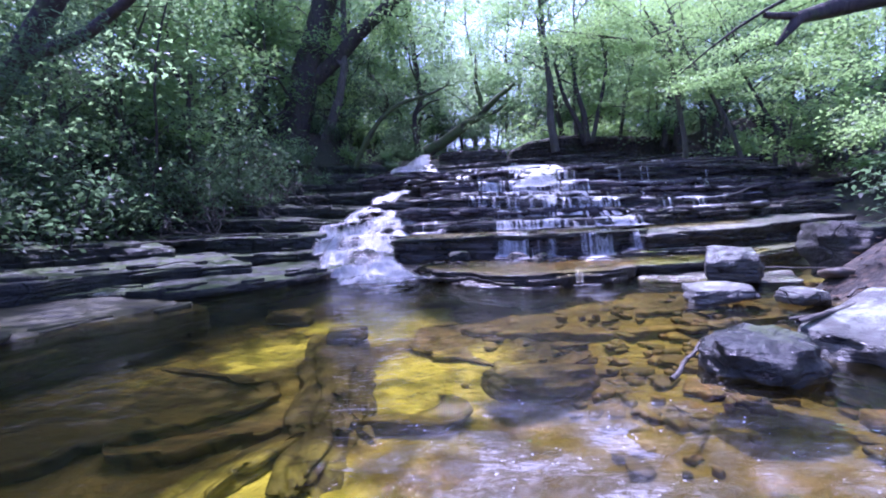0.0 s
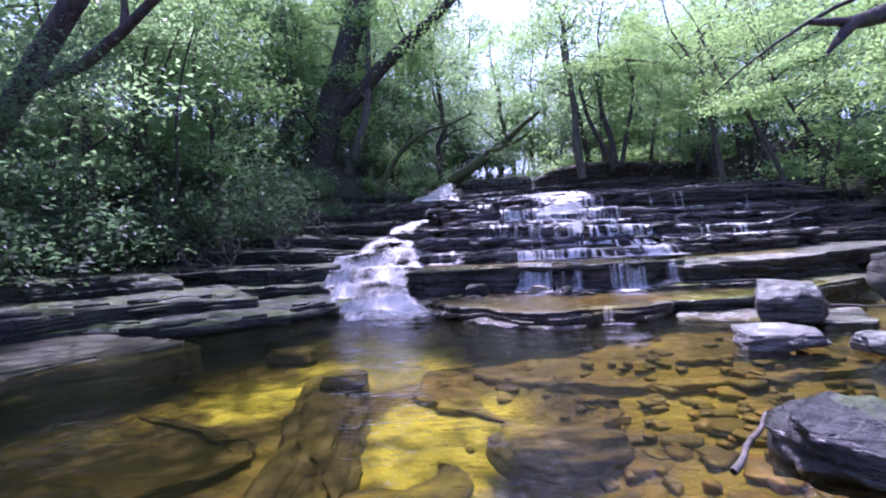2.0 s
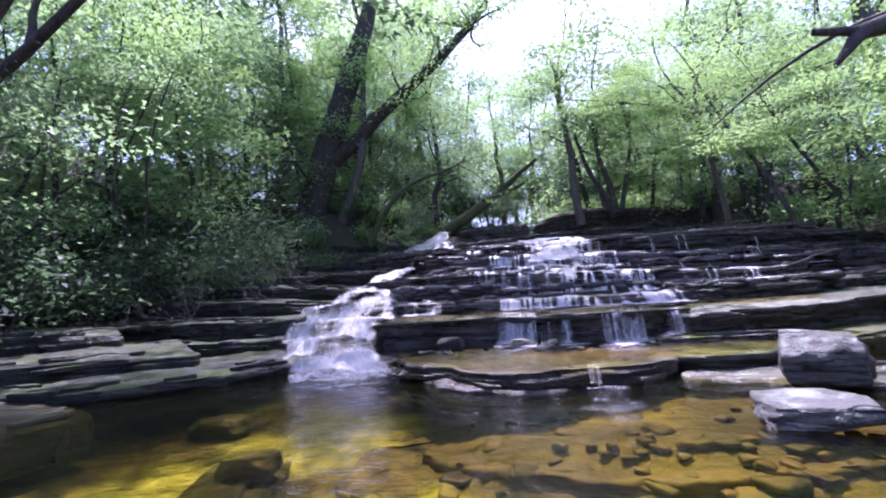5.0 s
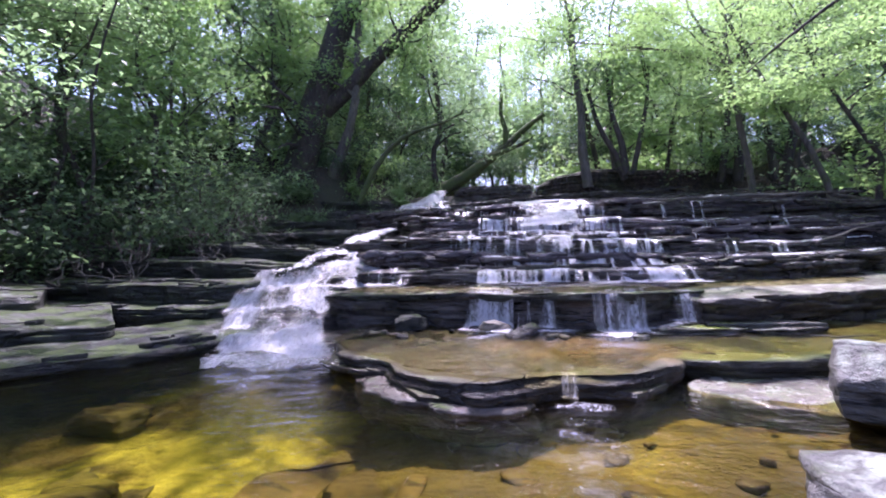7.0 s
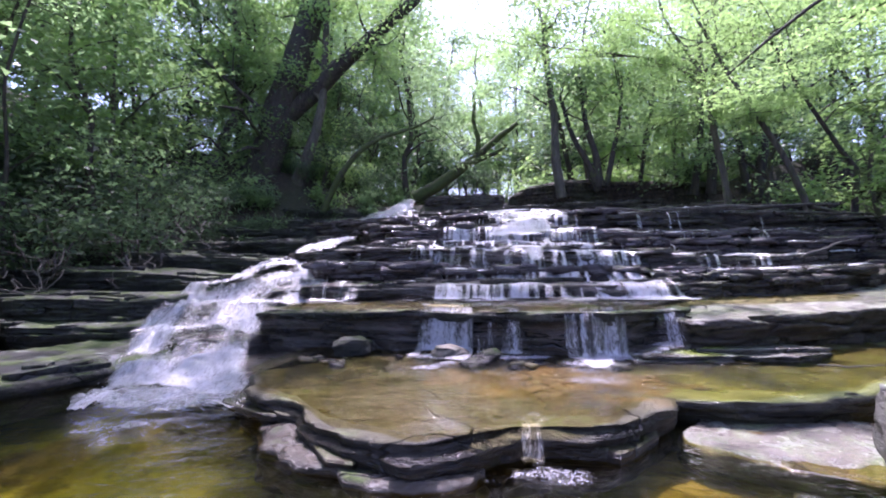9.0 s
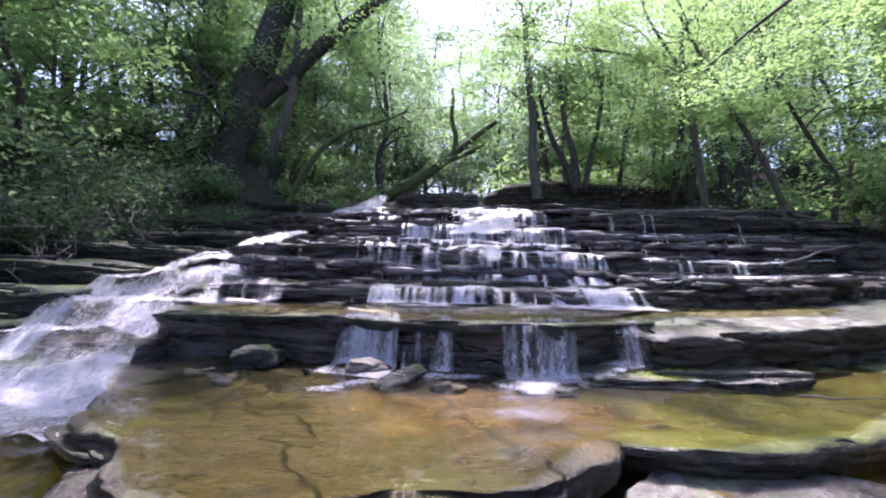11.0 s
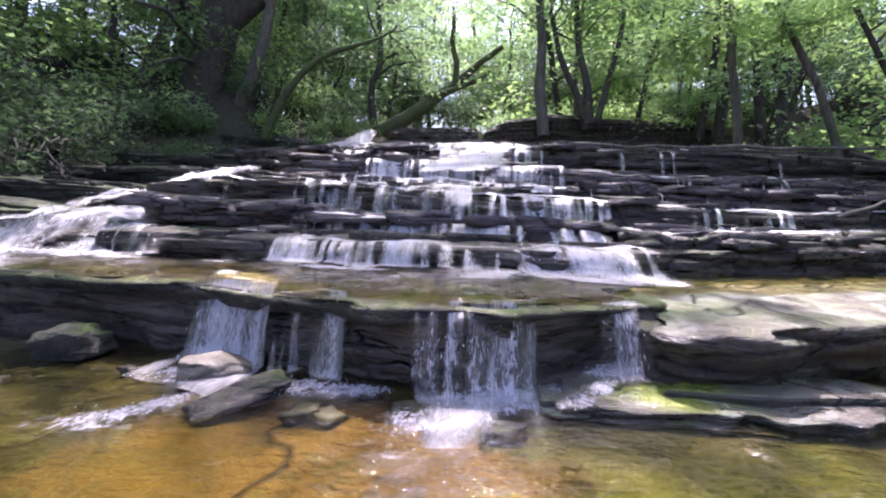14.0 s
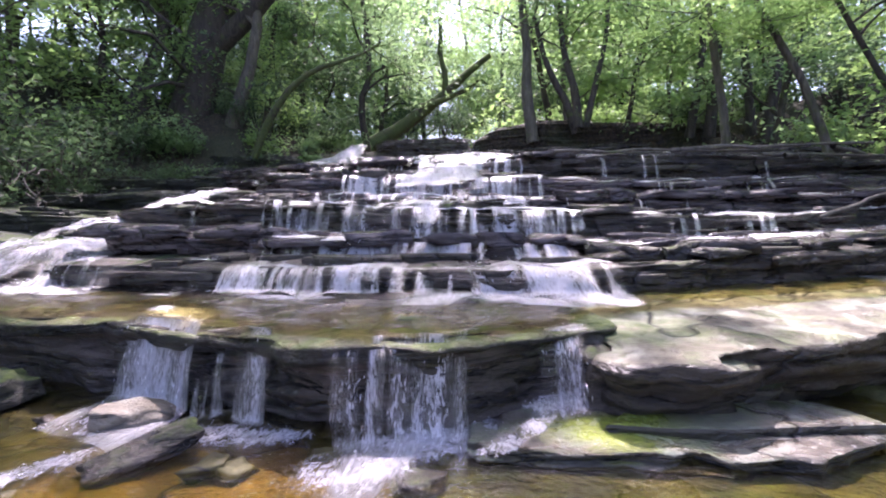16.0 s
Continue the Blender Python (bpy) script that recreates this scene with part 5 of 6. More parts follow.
# ---- trees ----
def tree(name, height, radius, lean, seed, bark, leaf, label, limbs=7, per=170, leaf_size=0.10, crown_from=0.35, spread=1.6, tuft=0.55, forks=3, category="tree", group="trees of the forest", wild=0.10, flat=0.55):
    """A tapered trunk with limbs and a crown of many small leaves in uneven tufts."""
    rs = np.random.RandomState(seed)
    base = new(name)
    top = np.array([lean[0], lean[1], height])
    spine = bend((0, 0, -0.3), top, 0, 14, wild, seed)
    spine[:, :2] -= spine[0, :2]
    f = np.linspace(0, 1, 14)
    rad = radius * (1 - 0.82 * f) * (1 + 0.55 * np.exp(-f * 14))
    trunk = [tube(spine, rad, 10, seed)]
    tips, boughs = [], []
    for k in range(limbs):
        at = crown_from + (1 - crown_from) * (k + rs.uniform(0, 0.9)) / limbs
        i = min(12, int(at * 13))
        a = spine[i]
        ang = rs.uniform(0, 6.283)
        L = spread * rs.uniform(0.6, 1.25) * (1.15 - 0.6 * at)
        b = a + [math.cos(ang) * L, math.sin(ang) * L, L * rs.uniform(0.1, 0.75)]
        line = bend(a, b, -0.12 * L, 7, 0.14, seed + k)
        r0 = max(0.012, rad[i] * 0.5)
        twigs = [tube(line, np.linspace(r0, 0.008, 7), 5, k)]
        for _ in range(forks):
            s0 = line[rs.randint(3, 7)]
            e = s0 + rs.normal(size=3) * [0.5, 0.5, 0.28] * L * 0.6
            twigs.append(tube(bend(s0, e, 0, 4, 0.1, k), np.linspace(r0 * 0.4, 0.004, 4), 3, k))
            tips += [e, (s0 + e) / 2]
        tips += [line[-1], line[4]]
        boughs.append(joined(twigs))
    tips.append(spine[-1])
    part("trunk", trunk[0], bark, base)
    for bough in boughs:
        part("limb", bough, bark, base)
    if per:
        part("crown", leaves(clumps(tips, rs, per * 1.9, tuft, flat), rs, leaf_size * 0.68, simple=True, tier=flat < 0.4), leaf, base, smooth=False)
    return tagged(base, label, category, group)


def shrub(name, size, seed, leaf, label, per=1800, leaf_size=0.07, stems=9, category="shrub", group="undergrowth"):
    rs = np.random.RandomState(seed)
    base = new(name)
    tw, tips = [], []
    for k in range(stems):
        ang = rs.uniform(0, 6.283)
        e = np.array([math.cos(ang) * size * rs.uniform(0.2, 0.75), math.sin(ang) * size * rs.uniform(0.2, 0.75), size * rs.uniform(0.5, 1.1)])
        line = bend((rs.uniform(-.1, .1), rs.uniform(-.1, .1), -0.15), e, -0.1 * size, 6, 0.16, seed + k)
        tw.append(tube(line, np.linspace(0.018 * size, 0.004, 6), 5, k))
        tips += [line[3], line[4], line[5], line[5] + rs.normal(size=3) * 0.15 * size]
    for stem in tw:
        part("stem", stem, BARK, base)
    part("foliage", leaves(clumps(tips, rs, per / len(tips), size * 0.30, 0.7), rs, leaf_size, slim=0.5), leaf, base, smooth=False)
    return tagged(base, label, category, group)


def put(ob, x, y, turn=0.0, scale=1.0, sink=0.05, z=None):
    h = float(ground_z(x, y)) if z is None else z
    return pose(x, y, h - sink, 0, 0, turn) @ Matrix.Scale(scale, 4)


def plant(proto, spots):
    """The first spot takes the thing itself, the others its copies."""
    for k, (x, y, turn, s) in enumerate(spots):
        m = put(proto, x, y, turn, s)
        if k == 0:
            proto.matrix_basis = m
        else:
            c = copy_thing(proto, put(proto, x, y, turn, 1.0))
            c.scale = (s, s, s)


# the great leaning tree over the left side of the falls
big = new("great_tree")
sp = np.array([(-7.5, 17.2, 2.3), (-7.25, 17.2, 3.2), (-6.85, 17.2, 4.2), (-6.45, 17.2, 5.3), (-6.1, 17.2, 6.6), (-5.55, 17.2, 8.1), (-4.95, 17.2, 9.9), (-4.25, 17.3, 12.0), (-3.7, 17.4, 14.5)])
part("trunk", tube(sp, [1.15, 0.80, 0.64, 0.57, 0.52, 0.44, 0.38, 0.30, 0.18], 16, 2, 0.24), BARK, big)
lb = np.array([(-6.0, 17.2, 6.2), (-4.75, 17.15, 7.1), (-3.9, 17.1, 7.9), (-2.9, 17.1, 8.7), (-1.5, 17.1, 9.8), (-0.2, 17.2, 11.1), (0.8, 17.4, 12.5)])
part("bough", tube(lb, [0.30, 0.27, 0.25, 0.22, 0.19, 0.15, 0.08], 10, 4, 0.14), BARK, big)
rs = np.random.RandomState(77)
tw, tips = [], []
for k in range(34):
    s0 = (sp if k % 2 else lb)[rs.randint(3, 7)]
    L = rs.uniform(1.0, 2.8)
    e = s0 + np.array([rs.normal() * L * 0.7, rs.normal() * L * 0.7, L * rs.uniform(-0.35, 0.7)])
    line = bend(s0, e, 0.1 * L, 7, 0.16, k)
    tw.append(tube(line, np.linspace(0.07, 0.01, 7), 6, k))
    tips += [line[3], line[5], line[6], line[6] + rs.normal(size=3) * 0.3]
for limb in tw:
    part("limb", limb, BARK, big)
part("crown", leaves(clumps(tips, rs, 75, 0.8), rs, 0.16), LEAF_LIGHT, big, smooth=False)
ivy = []
for k in range(900):
    i = rs.randint(0, 5); f = rs.rand()
    c = sp[i] * (1 - f) + sp[i + 1] * f
    a = rs.uniform(0, 6.283); r = np.interp(c[2], [2.9, 4, 8], [0.95, 0.70, 0.55]) * rs.uniform(0.95, 1.35)
    ivy.append(c + [math.cos(a) * r, math.sin(a) * r, 0])
part("ivy", leaves(np.array(ivy), rs, 0.11), LEAF_DARK, big, "dark ivy leaves round the trunk", smooth=False)
tagged(big, "great old tree with ivied dark trunk forking over the falls", "tree")

# near tree on the left bank
nl = new("bank_tree")
sp2 = np.array([(-6.6, 4.9, 0.6), (-5.6, 4.6, 1.3), (-4.5, 4.3, 2.0), (-3.5, 4.0, 2.65), (-2.95, 4.0, 3.3), (-2.5, 4.0, 4.2), (-2.2, 4.1, 6.0)])
part("trunk", tube(sp2, [0.15, 0.12, 0.10, 0.09, 0.085, 0.075, 0.06], 12, 6, 0.15), BARK, nl)
part("bough", tube(np.array([(-3.8, 4.1, 2.46), (-3.4, 4.05, 2.48), (-3.0, 4.0, 2.56), (-2.6, 3.98, 2.78), (-2.2, 3.96, 3.05), (-1.75, 3.95, 3.35)]), np.linspace(0.065, 0.03, 6), 8, 3), BARK, nl)
part("limb", tube(bend((-2.6, 4.0, 2.85), (-2.55, 4.0, 3.4), 0, 6, 0.08, 5), np.linspace(0.035, 0.015, 6), 6, 4), BARK, nl)
part("limb", tube(bend((-1.75, 3.95, 3.35), (-0.9, 3.9, 3.7), -0.05, 6, 0.08, 8), np.linspace(0.035, 0.01, 6), 6, 9), BARK, nl)
tp = np.concatenate([bend((-2.8, 4.1, 3.6), (-1.0, 3.9, 4.0), -0.1, 7), bend((-3.4, 4.0, 3.9), (-4.8, 3.6, 4.4), -0.2, 6), bend((-3.6, 3.8, 1.6), (-4.6, 3.4, 2.2), -0.2, 6), bend((-3.4, 4.4, 2.6), (-4.2, 5.0, 3.3), -0.1, 6), bend((-4.7, 3.7, 2.2), (-3.3, 3.5, 2.0), -0.1, 9), bend((-4.2, 3.5, 1.5), (-3.3, 3.4, 2.4), -0.1, 7), bend((-3.7, 3.75, 2.2), (-2.7, 3.7, 2.45), -0.05, 6)])
part("crown", leaves(clumps(tp, rs, 170, 0.36), rs, 0.05), LEAF_DARK, nl, smooth=False)
high = []
for k in range(11):                                      # high limbs added out of view, spread over the pool to shade it
    e = np.array([rs.uniform(-4.5, 0.2), rs.uniform(3.8, 8.5), rs.uniform(5.4, 7.6)])
    line = bend((-2.2, 4.1, 5.0 + 0.09 * k), e, -0.2, 8, 0.1, k)
    part("limb", tube(line, np.linspace(0.05, 0.01, 8), 6, k), BARK, nl)
    high += [line[4], line[6], e, e + rs.normal(size=3) * 0.5]
part("crown", leaves(clumps(high, rs, 60, 0.75), rs, 0.16, simple=True), LEAF_DARK, nl, smooth=False)
tagged(nl, "dark leaning tree rooted on the shrubby bank", "tree")

# unseen tall trees added beside the stream, whose high boughs shade it
def shade_tree(base, ends, seed, label):
    """A tall shading trunk with long high boughs that end at the given places, leafy towards their ends."""
    rs = np.random.RandomState(seed)
    t = new("tall_tree")
    foot = np.array([*base, float(ground_z(*base)) - 0.3])
    head = foot + [0.3, 0.6, 9.6]
    part("trunk", tube(bend(foot, head, 0, 12, 0.03, seed), np.linspace(0.36, 0.14, 12), 12, seed, 0.15), BARK, t)
    tips = []
    for k, e in enumerate(ends):
        e = np.array(e, float)
        line = bend(head - [0, 0, 0.25 * (k % 8)], e, -0.5, 12, 0.05, seed + k)
        part("bough", tube(line, np.linspace(0.10, 0.012, 12), 6, k), BARK, t)
        for q in (10, 11, 11):
            tips += [line[q] + rs.normal(size=3) * [0.45, 0.45, 0.15] for _ in range(2)]
    part("crown", leaves(clumps(tips, rs, 46, 0.56, 0.3), rs, 0.19, simple=True, tier=True), LEAF_MID, t, smooth=False)
    return tagged(t, label, "tree", "trees of the forest")


shade_tree((7.9, 2.6), [(1.5, 12.3, 9.2), (2.0, 13.0, 9.6), (1.0, 11.7, 9.2), (0.3, 12.9, 9.6), (1.6, 13.9, 9.9), (-0.1, 11.7, 9.2), (1.7, 11.6, 9.0), (0.6, 13.8, 9.9)], 61, "unseen tall tree added to shade the stream with its high boughs")
shade_tree((-8.4, 1.2), [(-2.8, 10.8, 9.3), (-1.5, 11.4, 9.4), (-1.0, 10.6, 9.2), (-0.4, 12.4, 9.6), (-2.1, 12.6, 9.7), (-1.4, 13.6, 10.0)], 62, "unseen tall tree on the wooded bank, added to shade the falls")
shade_tree((-8.8, -1.5), [(-4.6, 7.0, 8.0), (-3.6, 6.4, 8.0), (-3.2, 8.0, 8.3), (-4.4, 8.6, 8.4), (-2.6, 7.0, 8.0), (-2.3, 6.0, 7.8), (-5.2, 6.0, 8.0), (-3.4, 5.2, 7.8), (-4.6, 4.4, 7.6)], 63, "unseen leafy tree added to shade the still edge of the pool")

# mossy fallen trunk leaning over the head of the falls
lg = new("leaning_log")
part("trunk", tube(bend((-1.9, 19.2, 3.7), (1.95, 19.3, 6.3), 0.12, 12, 0.03, 4), np.linspace(0.26, 0.08, 12), 10, 7, 0.15), BARK_MOSS, lg)
part("limb", tube(bend((-0.3, 19.2, 4.78), (1.55, 19.1, 5.5), 0.1, 9, 0.05, 5), np.linspace(0.14, 0.04, 9), 8, 8, 0.12), BARK_MOSS, lg)
part("limb", tube(bend((0.5, 19.3, 5.3), (0.35, 19.4, 7.6), 0, 9, 0.08, 6), np.linspace(0.11, 0.05, 9), 8, 9, 0.12), BARK_MOSS, lg)
tagged(lg, "mossy dead trunk with broken limbs leaning over the stream", "fallen tree")

# overhanging limb of a tree on the right bank
rt = new("bank_tree")
part("trunk", tube(bend((8.4, 7.0, 1.0), (8.0, 6.6, 9.0), 0, 10, 0.04, 2), np.linspace(0.42, 0.2, 10), 12, 3, 0.12), BARK, rt)
part("bough", tube(np.array([(8.1, 6.6, 3.9), (6.8, 6.1, 3.5), (5.6, 5.6, 3.05), (4.75, 5.4, 2.88), (4.3, 5.4, 2.80), (3.95, 5.4, 2.72), (3.72, 5.4, 2.45)]), [0.2, 0.17, 0.13, 0.105, 0.095, 0.075, 0.02], 9, 5, 0.25), BARK, rt)
part("limb", tube(bend((4.05, 5.4, 2.72), (3.6, 5.4, 2.78), 0, 5, 0.05, 3), np.linspace(0.055, 0.03, 5), 7, 4), BARK, rt)
tp = np.concatenate([bend((5.0, 5.6, 2.7), (4.1, 5.6, 2.4), 0, 4), bend((5.6, 5.8, 3.5), (4.6, 6.0, 3.9), 0, 4), bend((7.0, 6.0, 4.3), (5.6, 5.8, 4.6), 0, 5), bend((5.6, 6.4, 1.9), (5.0, 6.0, 1.5), 0, 4)])
part("crown", leaves(clumps(tp, rs, 230, 0.40), rs, 0.055), LEAF_LIGHT, rt, smooth=False)
part("bough", tube(bend((8.1, 6.65, 4.4), (4.3, 9.2, 3.3), -0.3, 12, 0.05, 6), np.linspace(0.07, 0.012, 12), 7, 6), BARK, rt)
tp = np.concatenate([bend((4.2, 9.2, 3.05), (6.6, 8.8, 3.3), -0.15, 8), bend((5.0, 9.6, 3.7), (7.0, 8.4, 3.9), -0.1, 6), bend((5.8, 8.6, 2.8), (7.2, 8.0, 3.0), 0, 4)])
part("crown", leaves(clumps(tp, rs, 210, 0.46, 0.18), rs, 0.06, tier=True), LEAF_LIGHT, rt, smooth=False)
tagged(rt, "dark tree whose broken bough hangs over the stream", "tree")

# the wood round about
PROTO = [
    tree("young_tree", 7.5, 0.09, (0.5, 0.2), 1, BARK, LEAF_MID, "slender young tree with small green leaves", 9, 34, 0.19, 0.10, 1.9, 0.85),
    tree("young_tree", 6.0, 0.06, (-0.4, 0.1), 2, BARK_GREY, LEAF_LIGHT, "slender sapling with bright backlit leaves", 9, 34, 0.18, 0.10, 1.8, 0.85, flat=0.2),
    tree("young_tree", 10.0, 0.13, (0.3, -0.6), 3, BARK, LEAF_MID, "tall thin tree with green crown", 11, 36, 0.21, 0.15, 2.3, 0.95),
    tree("tall_tree", 16.0, 0.22, (0.9, 0.2), 4, BARK_GREY, LEAF_LIGHT, "tall grey-barked tree with bright crown", 15, 44, 0.26, 0.2, 3.2, 1.2, flat=0.3),
    tree("young_tree", 4.6, 0.05, (-0.7, 0.0), 5, BARK, LEAF_DARK, "crooked understorey tree with dark leaves", 8, 34, 0.16, 0.12, 1.6, 0.7, wild=0.22),
]
rs = np.random.RandomState(9)
spots = [[] for _ in PROTO]
taken = []
tries = 0
while sum(map(len, spots)) < 150 and tries < 9000:
    tries += 1
    near = tries % 4
    y = rs.uniform(16, 36) if near else rs.uniform(-16, 56)
    x = rs.uniform(-13, 15) if near else rs.uniform(-26, 28)
    xl = np.interp(y, [-16, 2, 10, 14, 16, 17.5, 18, 26, 29, 30], [-8.5, -8.5, -8.5, -8.0, -6.5, -5.0, -2.4, -1.5, 0.6, 1.5])
    xr = np.interp(y, [-16, 2, 8, 11, 16, 17.5, 18, 26, 29, 30], [8.0, 8.0, 9.0, 9.0, 7.5, 4.0, 2.6, 3.0, 2.4, 1.5])
    if xl < x < xr:
        continue
    gap = 1.1 if near else 2.4
    if any((x - a) ** 2 + (y - b) ** 2 < gap * gap for a, b in taken):
        continue
    taken.append((x, y))
    k = rs.choice(5, p=[0.26, 0.36, 0.16, 0.10, 0.12] if y < 40 else [0.1, 0.1, 0.4, 0.4, 0.0])
    spots[k].append((x, y, rs.uniform(0, 360), rs.uniform(0.75, 1.25)))
for x, y, k, turn, s in ((-6.2, 3.0, 4, 20, 1.0), (-6.8, 5.2, 0, 80, 0.9), (-6.4, 6.8, 0, 150, 0.7), (-7.4, 8.0, 2, 10, 0.6), (-6.8, 9.4, 0, 220, 0.8), (-6.8, 10.8, 0, 300, 0.85), (-8.2, 13.4, 1, 30, 1.1), (-7.0, 11.8, 1, 90, 1.1), (-7.0, 0.6, 2, 200, 0.8), (-8.0, 3.6, 2, 120, 0.9), (-9.5, 5.4, 0, 10, 1.2), (-10.5, 7.5, 0, 60, 1.2), (-9.2, 9.6, 1, 110, 1.2), (-11.5, 10.5, 3, 250, 0.7), (-9.8, 12.4, 1, 190, 1.3), (-12.5, 13.2, 2, 330, 1.1), (-10.2, 14.8, 1, 45, 1.3), (-8.9, 16.6, 0, 130, 1.1), (-13.5, 16.5, 2, 80, 1.1), (-11.6, 18.4, 0, 210, 1.3), (-10.0, 20.5, 3, 300, 0.8), (-14.5, 9.0, 2, 150, 1.2), (-13.0, 5.0, 3, 30, 0.7),
                          (8.6, 12.6, 1, 60, 0.8), (9.4, 11.2, 1, 140, 0.9), (5.6, 17.3, 0, 40, 0.8), (8.4, 9.6, 1, 260, 0.8), (7.6, 14.6, 0, 20, 0.8), (-0.4, 33, 3, 40, 0.8), (4.2, 32, 3, 160, 0.8), (-3.0, 31, 2, 20, 1.0), (5.6, 28, 1, 70, 1.2), (0.2, 24.5, 4, 70, 0.8), (2.2, 27.5, 1, 200, 0.9), (1.0, 40, 3, 250, 0.9)):
    spots[k].append((x, y, turn, s))
for proto, sp_ in zip(PROTO, spots):
    plant(proto, sp_)

BUSH = [shrub("shrub", 1.1, 1, LEAF_DARK, "dark glossy-leaved evergreen shrub on the bank", 1500, 0.092), shrub("shrub", 0.9, 2, LEAF_MID, "low green shrub of the forest floor", 850, 0.13),
        shrub("shrub", 1.5, 3, LEAF_DARK, "tall dark tangled shrub with bare twigs", 1500, 0.095, 12), shrub("shrub", 1.2, 4, LEAF_LIGHT, "bright green backlit bush behind the falls", 850, 0.14)]
bs = [[] for _ in BUSH]
taken = []
tries = 0
while sum(map(len, bs)) < 190 and tries < 9000:
    tries += 1
    y = rs.uniform(-3, 30)
    x = rs.uniform(-12, 14)
    xl = np.interp(y, [-3, 1, 3, 5, 6.5, 8, 9, 11, 13, 16, 17.5, 18.5, 30], [-4.6, -4.9, -5.4, -5.9, -6.3, -5.9, -5.4, -5.5, -5.8, -5.4, -3.4, -1.8, -0.8])
    xr = np.interp(y, [-3, 2, 4, 6, 8, 11, 12, 16, 17.2, 18, 30], [3.6, 3.9, 4.6, 6.0, 7.2, 8.4, 8.0, 8.0, 6.0, 2.2, 2.2])
    if xl < x < xr or any((x - a) ** 2 + (y - b) ** 2 < 0.5 for a, b in taken):
        continue
    taken.append((x, y))
    left = x < 0
    k = rs.choice(4, p=[0.5, 0.12, 0.38, 0.0] if left and y < 14 else [0.2, 0.4, 0.1, 0.3])
    bs[k].append((x, y, rs.uniform(0, 360), rs.uniform(0.75, 1.3)))
for x, y, k, s in ((-5.2, 3.2, 2, 0.9), (-5.6, 4.6, 0, 1.1), (-6.0, 3.6, 2, 1.2), (-5.9, 6.0, 2, 1.1), (-6.2, 7.4, 0, 1.2), (-5.2, 8.6, 2, 1.0), (-4.6, 9.6, 0, 1.0), (-5.6, 9.4, 2, 1.2), (-5.4, 10.8, 2, 1.1), (-6.0, 12.3, 2, 1.1), (-4.4, 13.6, 0, 0.45), (-3.6, 14.4, 1, 0.45), (-5.0, 13.0, 2, 0.5), (-5.3, 14.4, 0, 0.6), (-4.6, 15.6, 1, 0.6), (-3.9, 16.2, 0, 0.6), (-5.8, 15.8, 1, 0.7), (-3.2, 17.0, 1, 0.6), (-5.0, 17.0, 0, 0.7), (-4.2, 12.2, 1, 0.35), (-5.0, 11.8, 0, 0.45), (-6.4, 14.6, 0, 0.8), (-4.2, 16.8, 3, 0.7), (-3.0, 18.0, 1, 0.8), (-4.8, 18.2, 3, 0.8), (-3.4, 15.4, 1, 0.5), (-2.9, 16.6, 1, 0.5), (-5.9, 17.4, 1, 0.8), (-4.9, 14.9, 1, 0.6)):
    bs[k].append((x, y, 97.0 * len(bs[k]) % 360, s))
for proto, sp_ in zip(BUSH, bs):
    plant(proto, sp_)


# ---- trunks and limbs that stand out against the wood ----
def stem_tree(name, stems, bark, leaf, label, per=60, size=0.16, tuft=0.8, tiers=()):
    """A tree given by its stems, each (points, thick, thin), with leaves round their upper ends."""
    rs = np.random.RandomState(len(label) * 7)
    base = new(name)
    tips = []
    for k, (pts, r0, r1) in enumerate(stems):
        p = np.asarray(pts, float)
        f = np.linspace(0, len(p) - 1, 4 * len(p))
        line = np.stack([np.interp(f, np.arange(len(p)), p[:, c]) for c in range(3)], 1)
        line[1:-1] = (line[:-2] + line[1:-1] * 2 + line[2:]) / 4
        part("trunk" if k == 0 else "stem", tube(line, np.linspace(r0, r1, len(line)), 9, k, 0.16), bark, base)
        for _ in range(4):
            e = line[-1] + rs.normal(size=3) * [0.8, 0.8, 0.6]
            part("limb", tube(bend(line[-1 - rs.randint(0, min(4, len(line) - 1))], e, 0, 6, 0.12, k), np.linspace(r1 * 0.6, 0.008, 6), 5, k), bark, base)
            tips += [e, (e + line[-1]) / 2, e + rs.normal(size=3) * 0.4]
    if per:
        part("crown", leaves(clumps(tips, rs, per * 1.7, tuft, 0.35), rs, size * 0.7), leaf, base, smooth=False)
    for at, reach in tiers:                              # level sprays of leaves on thin twigs
        at = np.asarray(at, float)
        ends = at + rs.normal(size=(7, 3)) * [reach * 0.7, reach * 0.7, 0.10]
        root = line[np.argmin(np.linalg.norm(line - at, axis=1))]
        part("twig", joined([tube(bend(root, at, -0.15, 7, 0.08, 3), np.linspace(0.022, 0.01, 7), 5, 1)] + [tube(bend(at, e, 0.05, 5, 0.08, q), np.linspace(0.009, 0.003, 5), 3, q) for q, e in enumerate(ends)]), bark, base)
        part("leaf_spray", leaves(clumps(np.concatenate([ends, (ends + at) / 2]), rs, 130, reach * 0.55, 0.13), rs, size * 0.55, tier=True), leaf, base, smooth=False)
    return tagged(base, label, "tree")


